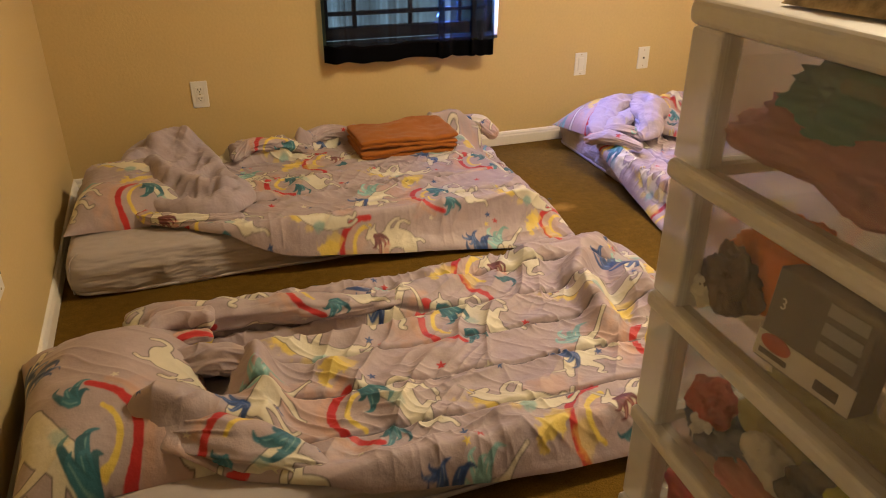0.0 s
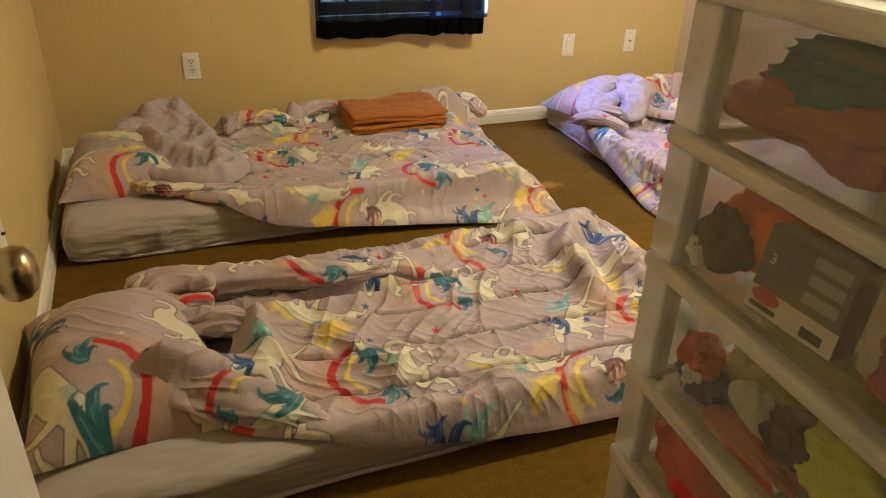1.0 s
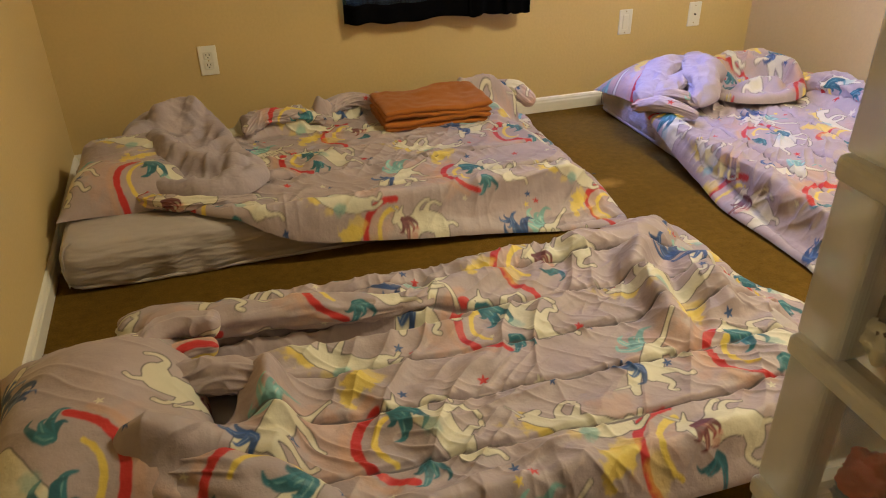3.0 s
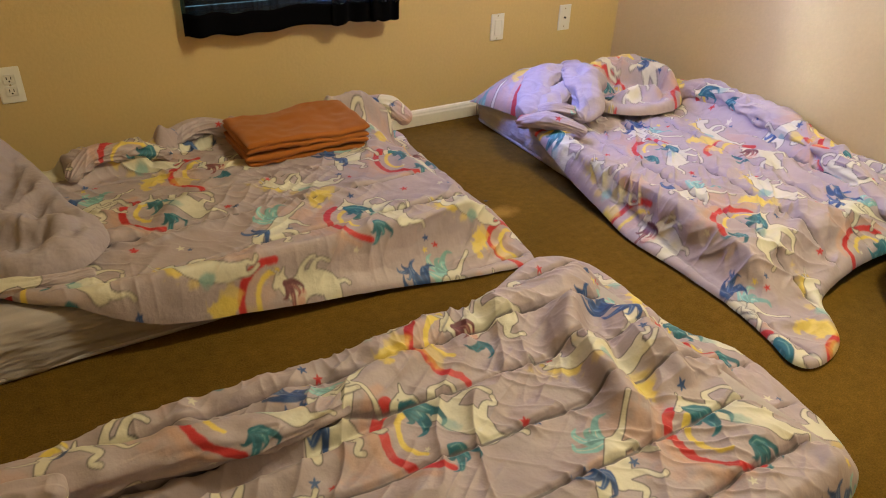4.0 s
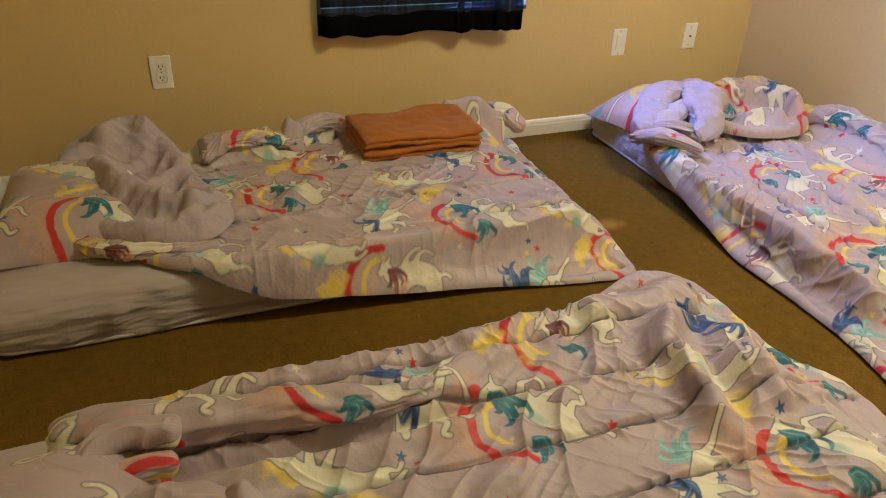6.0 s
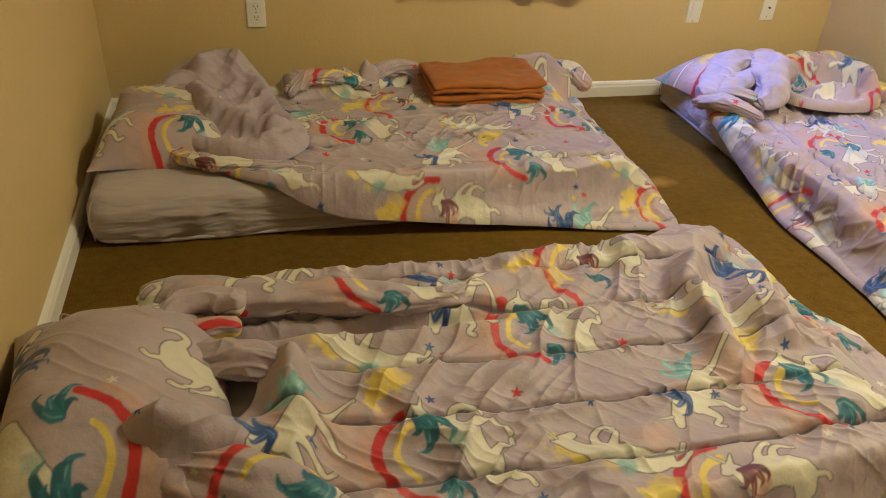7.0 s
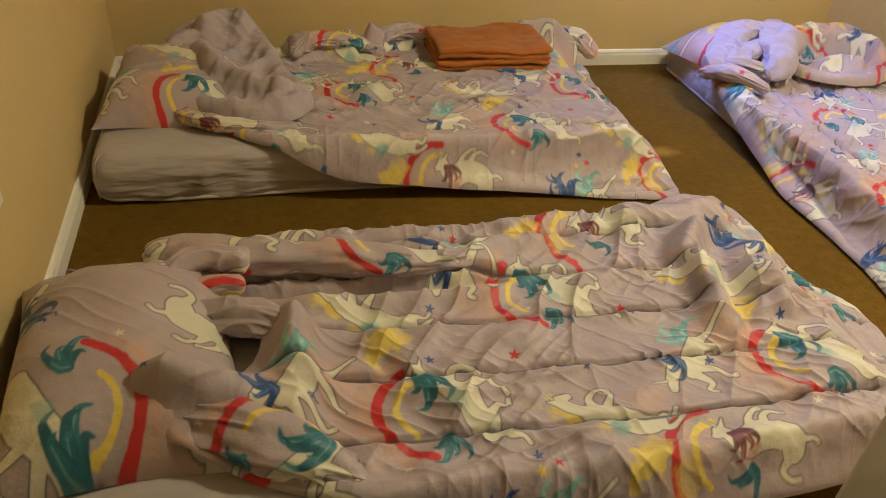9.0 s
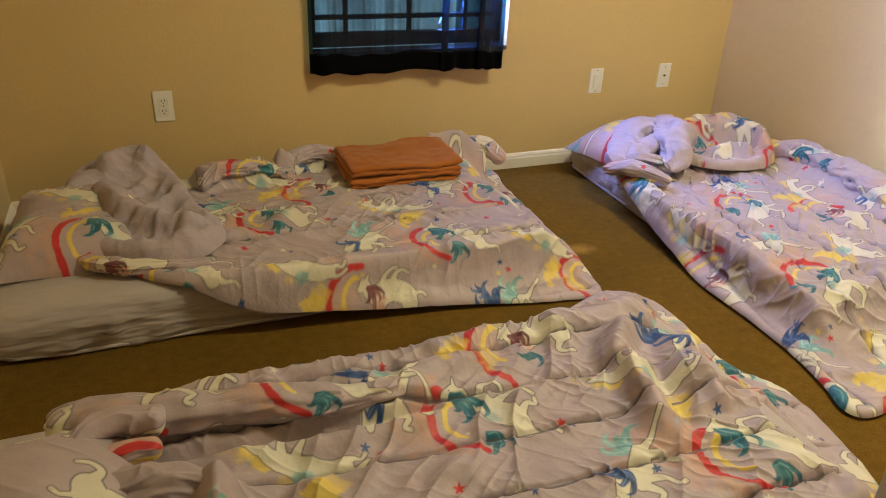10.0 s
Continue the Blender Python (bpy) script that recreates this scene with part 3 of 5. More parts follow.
        # mask of the dark seam line that paints groove shade into the print
        seam_dark = body * smooth01(1.6 - f / 0.0030)
    e = 0.004
    sx, sy = (floor_of(x + e, y) - floor_of(x - e, y)) / (2 * e), (floor_of(x, y + e) - floor_of(x, y - e)) / (2 * e)
    nz = 1 / np.sqrt(1 + sx ** 2 + sy ** 2)
    z += w * nz
    out_x, out_y = -sx * nz * w, -sy * nz * w
    z = np.maximum(z, 0.006)
    fx0, fy0 = x, y
    if slack:
        cs = 0.0125
        ax, ay = np.arange(lo[0] - 3 * cs, hi[0] + 3 * cs, cs), np.arange(lo[1] - 3 * cs, hi[1] + 3 * cs, cs)
        AX, AY = np.meshgrid(ax, ay, indexing="ij")
        gi, gj = np.clip(((AX - lo[0]) / step).round().astype(int), 0, X.shape[0] - 1), np.clip(((AY - lo[1]) / step).round().astype(int), 0, X.shape[1] - 1)
        zz, ff = floor_of(X.ravel(), Y.ravel()) + 0.006, np.zeros(X.size)
        zz[used], ff[used] = z, smooth01(edge / 0.05)
        zz, ff = zz.reshape(X.shape)[gi, gj], ff.reshape(X.shape)[gi, gj]
        moved = rumple(AX, AY, zz, floor_of(AX, AY) + 0.012, ff, slack, seed)
        shift = cubic(moved, (x - ax[0]) / cs, (y - ay[0]) / cs)
        x, y, z = x + shift[:, 0], y + shift[:, 1], z + shift[:, 2]
        z = np.maximum(z, floor_of(x, y) + 0.007)
    x, y = x + out_x, y + out_y
    me = bpy.data.meshes.new(name)
    me.from_pydata(np.stack([x, y, z], 1).tolist(), [], quads.tolist())
    me.polygons.foreach_set("use_smooth", [True] * len(me.polygons))
    if cloth:
        turn, ou, ov = cloth
        fx, fy = (fx0, fy0) if drop is None else drop(fx0, fy0, z)
        c, s = math.cos(radians(turn)), math.sin(radians(turn))
        col = print_colour((fx - ou) * c + (fy - ov) * s - 0.59, -(fx - ou) * s + (fy - ov) * c + 2.0, step / nz)
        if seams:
            col = col * (1 - 0.9 * seam_dark[:, None]) + np.array(SEAM_SHADE) * 0.9 * seam_dark[:, None]
        coloured(me, col)
        me.materials.append(PRINT)
    else:
        me.materials.append(LILAC)
    return new(name, me)


def fold(name, path, radii, parent, cloth=None, flat=0.8, wrinkle=0.006, seed=1, low=0.0, label="", lump=0.16):
    """A rolled or doubled length of cloth along a line: uneven round section, drawn-in rounded ends, creases; cloth=(turn, u, v) at its middle, None: plain lining."""
    line = bend(path, 14)
    t0 = np.linspace(0, 1, len(line))
    rad = np.interp(t0, np.linspace(0, 1, len(radii)), radii)
    leng = np.concatenate([[0], np.cumsum(np.linalg.norm(line[1:] - line[:-1], axis=1))])
    n = max(24, int(leng[-1] / 0.0024))
    s = np.linspace(0, leng[-1], n)
    c = np.stack([np.interp(s, leng, line[:, k]) for k in range(3)], 1)
    r = np.interp(s, leng, rad)
    ends = np.minimum(s, leng[-1] - s)
    r = r * np.sqrt(np.clip(1 - (1 - np.clip(ends / (r * 0.9), 0, 1)) ** 2, 0.0004, 1))
    d = np.gradient(c, axis=0)
    d /= np.linalg.norm(d, axis=1)[:, None] + 1e-12
    side = np.cross(d, (0, 0, 1.0))
    side /= np.linalg.norm(side, axis=1)[:, None] + 1e-9
    up = np.cross(side, d)
    m = 110
    phi = np.linspace(0, 2 * math.pi, m, endpoint=False)
    S, F = np.meshgrid(s, phi, indexing="ij")
    arc = np.sin(F / 2) * 0.22
    big = 1 + lump * grain(S / 0.085, arc / 0.06, seed) + 0.08 * grain(S / 0.035, arc / 0.05, seed + 2)
    R = r[:, None] * big + wrinkle * np.clip(r / 0.02, 0, 1)[:, None] * (creases(S, arc, 66, 0.14, 0.050, seed + 4) + 0.8 * creases(S, arc, 20, 0.12, 0.040, seed + 6) - 0.45)
    P = c[:, None, :] + (R * np.cos(F))[..., None] * side[:, None, :] + (R * np.sin(F) * flat)[..., None] * up[:, None, :]
    P[..., 2] = np.maximum(P[..., 2], low)
    ids = np.arange(n * m).reshape(n, m)
    nxt = np.roll(ids, -1, 1)
    q = np.stack([ids[:-1], ids[1:], nxt[1:], nxt[:-1]], -1).reshape(-1, 4)
    me = bpy.data.meshes.new(name)
    me.from_pydata(P.reshape(-1, 3).tolist(), [], q.tolist() + [tuple(ids[0].tolist()), tuple(ids[-1][::-1].tolist())])
    me.polygons.foreach_set("use_smooth", [True] * len(me.polygons))
    if cloth:
        a, b = (S - leng[-1] / 2).ravel(), ((F - math.pi / 2 + math.pi) % (2 * math.pi) - math.pi).ravel() * float(np.mean(radii))
        k, l = math.cos(radians(cloth[0])), math.sin(radians(cloth[0]))
        coloured(me, print_colour(a * k + b * l + cloth[1], -a * l + b * k + cloth[2]))
        me.materials.append(PRINT)
    else:
        me.materials.append(LILAC)
    ob = new(name, me)
    ob.parent = parent
    if label:
        tagged(ob, label)
    return ob


def slab_height(x0, x1, y0, y1, h, fx=0.05, fy=0.05):
    """Height of a mattress under a cover: flat on top, falling off at its sides."""
    def f(x, y):
        d = np.hypot(np.maximum(np.maximum(x0 - x, x - x1), 0) / fx, np.maximum(np.maximum(y0 - y, y - y1), 0) / fy)
        return h * np.exp(-d ** 1.6)
    return f


def pillow_mesh(name, lx, ly, high, cloth, seed):
    """A stuffed pillow with sewn edges and drawn-in corners."""
    n = 250
    u, v = np.meshgrid(np.linspace(-1, 1, n), np.linspace(-1, 1, n), indexing="ij")
    sag = (1 - np.abs(u) ** 2.6) * (1 - np.abs(v) ** 2.6)
    px = u * lx / 2 * (1 - 0.10 * (1 - v * v) * np.abs(u) ** 3)
    py = v * ly / 2 * (1 - 0.09 * (1 - u * u) * np.abs(v) ** 3 + 0.012 * grain(u * 3, v * 0 + 2, seed) * np.abs(v) ** 4)
    lump = 0.020 * clouds(px / 0.16, py / 0.16, seed, 2) + 0.011 * creases(px, py, 30, 0.2, 0.05, seed) + 0.007 * creases(px, py, -40, 0.16, 0.04, seed + 3)
    hz = high * np.clip(sag, 0, 1) ** 0.58
    top = hz - 0.2 * high + lump * np.clip(sag * 3, 0, 1)
    low = np.full_like(hz, -0.2 * high)
    vs = np.vstack([np.stack([px.ravel(), py.ravel(), top.ravel()], 1), np.stack([px.ravel(), py.ravel(), low.ravel()], 1)])
    ids = np.arange(n * n).reshape(n, n)
    q = np.stack([ids[:-1, :-1], ids[1:, :-1], ids[1:, 1:], ids[:-1, 1:]], -1).reshape(-1, 4)
    me = bpy.data.meshes.new(name)
    me.from_pydata(vs.tolist(), [], np.vstack([q, q[:, ::-1] + n * n]).tolist())
    me.polygons.foreach_set("use_smooth", [True] * len(me.polygons))
    turn, ou, ov = cloth
    c, s = math.cos(radians(turn)), math.sin(radians(turn))
    coloured(me, print_colour((vs[:, 0] - ou) * c + (vs[:, 1] - ov) * s - 0.59, -(vs[:, 0] - ou) * s + (vs[:, 1] - ov) * c + 2.0))
    me.materials.append(PRINT)
    return me


def mattress(label, lx, ly, h, at, turn, seed):
    """A foam mattress in a fitted sheet: rounded rims, drag lines on the sides, a loose gathered hem."""
    n, m = 96, 18
    pts, faces = [], []
    loop = []
    r = 0.06
    for cx, cy, a0 in ((lx / 2 - r, ly / 2 - r, 0), (-lx / 2 + r, ly / 2 - r, 90), (-lx / 2 + r, -ly / 2 + r, 180), (lx / 2 - r, -ly / 2 + r, 270)):
        loop += [(cx + r * math.cos(radians(a0 + k * 15)), cy + r * math.sin(radians(a0 + k * 15))) for k in range(7)]
    loop = np.array(loop)
    ring = np.vstack([loop, loop[:1]])
    seglen = np.hypot(*(ring[1:] - ring[:-1]).T)
    cum = np.concatenate([[0], np.cumsum(seglen)])
    s = np.linspace(0, cum[-1], n * 4, endpoint=False)
    lx_, ly_ = np.interp(s, cum, ring[:, 0]), np.interp(s, cum, ring[:, 1])
    N = len(s)
    prof = [(-0.012, 0.0), (-0.004, 0.012), (0.0, 0.03), (0.004, h * 0.45), (0.003, h * 0.7), (-0.004, h * 0.86), (-0.014, h * 0.95), (-0.032, h), (-0.07, h + 0.003), (-0.16, h + 0.004)]
    for off, z in prof:
        kx, ky = 1 + off / (lx / 2), 1 + off / (ly / 2)
        side = max(0.0, 1 - abs(z / h - 0.45) * 1.7)
        w = side * (0.036 * creases(s * 1.0, s * 0 + z * 1.6, 24, 0.5, 0.07, seed) - 0.012) + 0.006 * side * grain(s / 0.15, s * 0 + z / 0.1, seed + 9)
        hem = 0.012 * np.clip(grain(s / 0.22, s * 0, seed + 4), -0.2, 1) * (z < 0.02)
        pts += [(a * (kx + w_ / (lx / 2)), b * (ky + w_ / (ly / 2)), z + e) for a, b, w_, e in zip(lx_, ly_, w, hem)]
    for j in range(len(prof) - 1):
        for i in range(N):
            k = (i + 1) % N
            faces.append((j * N + i, j * N + k, (j + 1) * N + k, (j + 1) * N + i))
    faces.append(tuple(range((len(prof) - 1) * N, len(prof) * N)))
    faces.append(tuple(range(N - 1, -1, -1)))
    me = bpy.data.meshes.new("mattress")
    me.from_pydata(pts, [], faces)
    me.polygons.foreach_set("use_smooth", [True] * len(me.polygons))
    me.materials.append(SHEET)
    ob = empty("mattress", label, "mattress", at, "mattresses on the floor")
    new("fitted_sheet", me).parent = ob
    hem = [(a * (1 - 0.006 / (lx / 2)), b * (1 - 0.006 / (ly / 2)), 0.010 + 0.007 * float(e)) for a, b, e in zip(lx_, ly_, np.clip(grain(s / 0.22, s * 0, seed + 4), -0.2, 1))]
    part("elastic_hem", tube(hem[::2] + hem[:1], 0.006, 8), SHEET, ob, smooth=True)
    for sx in (-1, 1):
        for sy in (-1, 1):
            cx, cy = sx * (lx / 2 - 0.012), sy * (ly / 2 - 0.012)
            part("corner_seam", tube(bend([(cx, cy, 0.02), (cx * 1.002, cy * 1.003, h * 0.5), (cx - sx * 0.006, cy - sy * 0.006, h * 0.9), (cx - sx * 0.03, cy - sy * 0.03, h + 0.002)], 5), 0.0022, 6), SHEET, ob, smooth=True)
    return ob


# ---- the room ----
XL, XR, YB, YF, ZC = -1.235, 1.935, 4.0, 0.66, 2.42
thing("floor", box((XL - 0.1, YF - 0.12, -0.1), (XR + 0.1, YB + 0.1, 0)), CARPET, "worn tan-brown cut-pile carpet with a bleached patch", "carpet", kind="structure")
thing("hall_floor", box((XL - 0.1, -1.2, -0.1), (XR + 0.1, YF - 0.12, -0.001)), DARK_RUG, "brown hall carpet outside the bedroom door", "floor", kind="structure")
thing("ceiling", box((XL - 0.1, -1.2, ZC), (XR + 0.1, YB + 0.2, ZC + 0.1)), CEIL, "plain textured ceiling over bedroom and hall, unseen, darkened to cut bounce", "ceiling", kind="structure")
thing("wall_left", box((XL - 0.1, -1.2, 0), (XL, YB + 0.14, ZC)), WALL, "yellow-beige painted wall with fine texture", "wall", kind="structure")
thing("wall_right", box((XR, -1.2, 0), (XR + 0.1, YB + 0.14, ZC)), WALL, "yellow-beige painted wall beside the made-up mattress", "wall", kind="structure")
# unseen wall that closes the hall; dark carpet brown keeps its bounce low
thing("wall_hall", box((XL, -1.3, 0), (XR, -1.2, ZC)), DARK_RUG, "plain hall wall, unseen, coloured dark brown to damp bounced light", "wall", kind="structure")
WX0, WX1, WZ0, WZ1 = -0.105, 0.735, 0.545, 1.78
wb = bmesh.new()
box((XL, YB, 0), (WX0, YB + 0.14, ZC), bm=wb)
box((WX1, YB, 0), (XR, YB + 0.14, ZC), bm=wb)
box((WX0, YB, 0), (WX1, YB + 0.14, WZ0), bm=wb)
box((WX0, YB, WZ1), (WX1, YB + 0.14, ZC), bm=wb)
thing("wall_back", wb, WALL, "yellow-beige painted wall with a low window", "wall", kind="structure")
DX0, DX1, DZ = -1.10, -0.32, 2.06
wf = bmesh.new()
box((XL, YF - 0.12, 0), (DX0, YF, ZC), bm=wf)
box((DX1, YF - 0.12, 0), (XR, YF, ZC), bm=wf)
box((DX0, YF - 0.12, DZ), (DX1, YF, ZC), bm=wf)
thing("wall_front", wf, WALL, "yellow-beige painted wall with the doorway", "wall", kind="structure")


def skirting(name, length, m, label):
    """A moulded board: flat foot, small step and rounded top."""
    prof = [(0, 0), (0.013, 0), (0.013, 0.045), (0.010, 0.052), (0.010, 0.058), (0.006, 0.066), (0.0, 0.070)]
    bm = bmesh.new()
    a = [bm.verts.new((0, -d, z)) for d, z in prof]
    b = [bm.verts.new((length, -d, z)) for d, z in prof]
    for i in range(len(prof) - 1):
        bm.faces.new((a[i], a[i + 1], b[i + 1], b[i]))
    bm.faces.new(a[::-1])
    bm.faces.new(b)
    ob = thing(name, bm, WHITE_PAINT, label, "baseboard", kind="structure")
    ob.matrix_basis = m
    return ob


skirting("baseboard", XR - XL, pose(XL, YB, 0), "white painted moulded baseboard under the window")
skirting("baseboard", YB - YF - 0.02, pose(XL, YF, 0, 0, 0, 90), "white painted moulded baseboard")
skirting("baseboard", YB - YF - 0.02, pose(XR, YB - 0.02, 0, 0, 0, -90), "white painted moulded baseboard beside the mattress")

# ---- window, curtain, outside ----
win = empty("window_1", "dark-framed window with small panes behind a black curtain", "window", kind="structure")
fr = bmesh.new()
for lo, hi in (((WX0, 4.07, WZ0 + 0.02), (WX0 + 0.03, 4.11, WZ1)), ((WX1 - 0.03, 4.07, WZ0 + 0.02), (WX1, 4.11, WZ1)), ((WX0, 4.07, WZ0 + 0.02), (WX1, 4.11, WZ0 + 0.075)), ((WX0, 4.07, WZ1 - 0.04), (WX1, 4.11, WZ1))):
    box(lo, hi, 0.003, 1, fr)
part("window_frame", fr, FRAME, win)
part("window_sill", box((WX0 + 0.002, YB - 0.012, WZ0 + 0.001), (WX1 - 0.002, 4.07, WZ0 + 0.018), 0.004), WIN_WHITE, win, "dark sill")
for zz in (0.68, 0.99, 1.30, 1.55):
    part("muntin", box((WX0 + 0.03, 4.075, zz - 0.009), (WX1 - 0.03, 4.10, zz + 0.009), 0.002, 1), FRAME, win)
for xx in (0.05, 0.32, 0.57):
    part("muntin", box((xx - 0.009, 4.078, WZ0 + 0.07), (xx + 0.009, 4.098, WZ1 - 0.04), 0.002, 1), FRAME, win)
pane = part("pane", box((WX0 + 0.02, 4.085, WZ0 + 0.05), (WX1 - 0.02, 4.089, WZ1 - 0.03)), m_glass, win, "clear glass")
pane.visible_shadow = False


def curtain():
    cur = empty("curtain", "black sheer curtain with an opaque hem over the window", "curtain", (0, 0, 0))
    # the cloth's way from edge to edge, with two doubled folds
    path = bend([(-0.125, 3.955), (-0.07, 3.925), (0.02, 3.940), (0.12, 3.928), (0.24, 3.942), (0.40, 3.930), (0.445, 3.935), (0.405, 3.918), (0.45, 3.912), (0.50, 3.935), (0.56, 3.920), (0.60, 3.936), (0.565, 3.915), (0.60, 3.905), (0.645, 3.915), (0.678, 3.910)], 8)
    n = len(path)
    hem_z, top_z = 0.076, 1.86

    def sheet(z0, z1, rows, thick):
        bm = bmesh.new()
        grid = []
        for j in range(rows + 1):
            z = z0 + (z1 - z0) * j / rows
            k = 1 - 0.35 * (z - 0.47) / 1.4
            row = []
            for i, (px, py) in enumerate(path):
                wav = 0.006 * math.sin(i * 0.55 + 0.8) * k
                hang = 0.004 * math.sin(i * 0.21) + 0.003 * math.sin(i * 0.57 + 1)
                row.append(bm.verts.new((px, py + 0.016 + wav - thick, z + (hang + 0.014) * (1 - (z - 0.47) / 1.4))))
            grid.append(row)
        for a, b in zip(grid, grid[1:]):
            for i in range(n - 1):
                bm.faces.new((a[i], a[i + 1], b[i + 1], b[i]))
        return bm

    part("voile", sheet(0.470 + hem_z - 0.004, top_z, 24, 0.0), SHEER, cur, "black see-through voile", True)
    whole = path
    path = whole[[k for k in range(n) if whole[k][0] > 0.46 and k > n * 0.5]]
    n = len(path)
    part("voile", sheet(0.470 + hem_z - 0.004, top_z, 24, 0.008), SHEER, cur, "gathered second layer of voile", True)
    path, n = whole, len(whole)
    hem = part("hem", sheet(0.470, 0.470 + hem_z, 6, 0.002), HEM, cur, "doubled opaque black hem", True)
    md = hem.modifiers.new("thick", "SOLIDIFY")
    md.thickness = 0.003
    part("curtain_rod", tube([(-0.2, 3.93, 1.86), (0.78, 3.93, 1.86)], 0.008), BLACK, cur)
    return cur


curtain()
HEDGE = surface("hedge_leaves", (0.03, 0.075, 0.03), 0.8, 3, 30, 0.5, 0.5)
PATIO = surface("pale_concrete", (0.55, 0.57, 0.58), 0.8, 0.5, 6, 0.35, 0.2)
thing("ground", box((-60, 4.3, -0.6), (60, 120, -0.5)), PATIO, "pale sunlit concrete yard outside the window", "ground", kind="structure")
hb = bmesh.new()
hx = [(-30 + 60 * i / 120) for i in range(121)]
ha = [hb.verts.new((a, 40 + 0.6 * math.sin(a * 3), -0.5)) for a in hx]
hc = [hb.verts.new((a, 40.5 + 0.8 * math.sin(a * 2.3), 3.0 + 1.2 * math.sin(a * 0.9) + 0.6 * math.sin(a * 2.9 + 1))) for a in hx]
for i in range(120):
    hb.faces.new((ha[i], ha[i + 1], hc[i + 1], hc[i]))
thing("backdrop", hb, HEDGE, "dark green shrubs far outside the window", "shrubs", kind="structure")

# ---- wall plates ----
def screw(parent, x, z):
    part("screw", turned([(0.003, 0), (0.003, 0.0006), (0.0018, 0.0012)], 10, m=pose(x, -0.0055, z, 90)), BRASS, parent)


def plate_base(name, label, cat, m):
    ob = empty(name, label, cat, group="wall plates")
    ob.matrix_basis = m
    part("plate", box((-0.035, -0.0055, -0.057), (0.035, 0, 0.057), 0.0035, 3), PLATE, ob, smooth=False)
    return ob


def outlet(m, label, cord=False):
    ob = plate_base("wall_outlet", label, "outlet", m)
    for z in (-0.0195, 0.0195):
        face = part("socket", box((-0.0165, -0.0075, z - 0.014), (0.0165, -0.005, z + 0.014), 0.004, 3), PLATE, ob)
        for x in (-0.006, 0.006):
            part("slot", box((x - 0.0013, -0.0082, z - 0.001), (x + 0.0013, -0.0072, z + 0.0075)), SLOT, face)
        part("slot", turned([(0.0026, 0), (0.0026, 0.0008)], 12, m=pose(0, -0.0074, z - 0.0065, 90)), SLOT, face)
    screw(ob, 0, 0)
    return ob


outlet(pose(-0.673, YB, 0.388), "white duplex outlet on the yellow wall")
o4 = outlet(pose(XR, 2.525, 0.385, 0, 0, -90), "white duplex outlet with a black plug in it")
sw = plate_base("wall_switch", "white wall plate with a rocker insert", "switch", pose(1.215, YB, 0.385))
part("rocker", box((-0.0165, -0.0085, -0.033), (0.0165, -0.005, 0.033), 0.003, 2), PLATE, sw, "slightly shiny white insert")
screw(sw, 0, 0.048)
screw(sw, 0, -0.048)
for m in (pose(1.598, YB, 0.392), pose(XL, 2.44, 0.395, 0, 0, 90)):
    cx = plate_base("cable_plate", "white wall plate with a single cable jack", "wall plate", m)
    part("jack", turned([(0.0045, 0), (0.0045, 0.004), (0.0032, 0.004), (0.0032, 0.008)], 14, m=pose(0, -0.0055, 0, 90)), BLACK, cx)
    screw(cx, 0, 0.04)
    screw(cx, 0, -0.04)
plug = empty("plug", "black plug and cord hanging from the outlet", "cord", (XR, 2.525, 0.385))
part("plug_body", box((-0.036, -0.013, 0.006), (-0.009, 0.013, 0.030), 0.005, 2), BLACK, plug)
part("cord", tube(bend([(-0.030, 0.004, 0.012), (-0.045, 0.012, -0.03), (-0.035, 0.016, -0.12), (-0.03, 0.012, -0.24), (-0.028, 0.0, -0.34), (-0.04, -0.05, -0.376)], 6), 0.0032, 8), BLACK, plug, smooth=True)

# ---- door ----
DT, DW, DH = 0.036, 0.80, 2.03
door = empty("door_1", "white painted panel door standing open against the wall", "door", (-1.072 - DT, 0.675, 0.012), kind="structure")


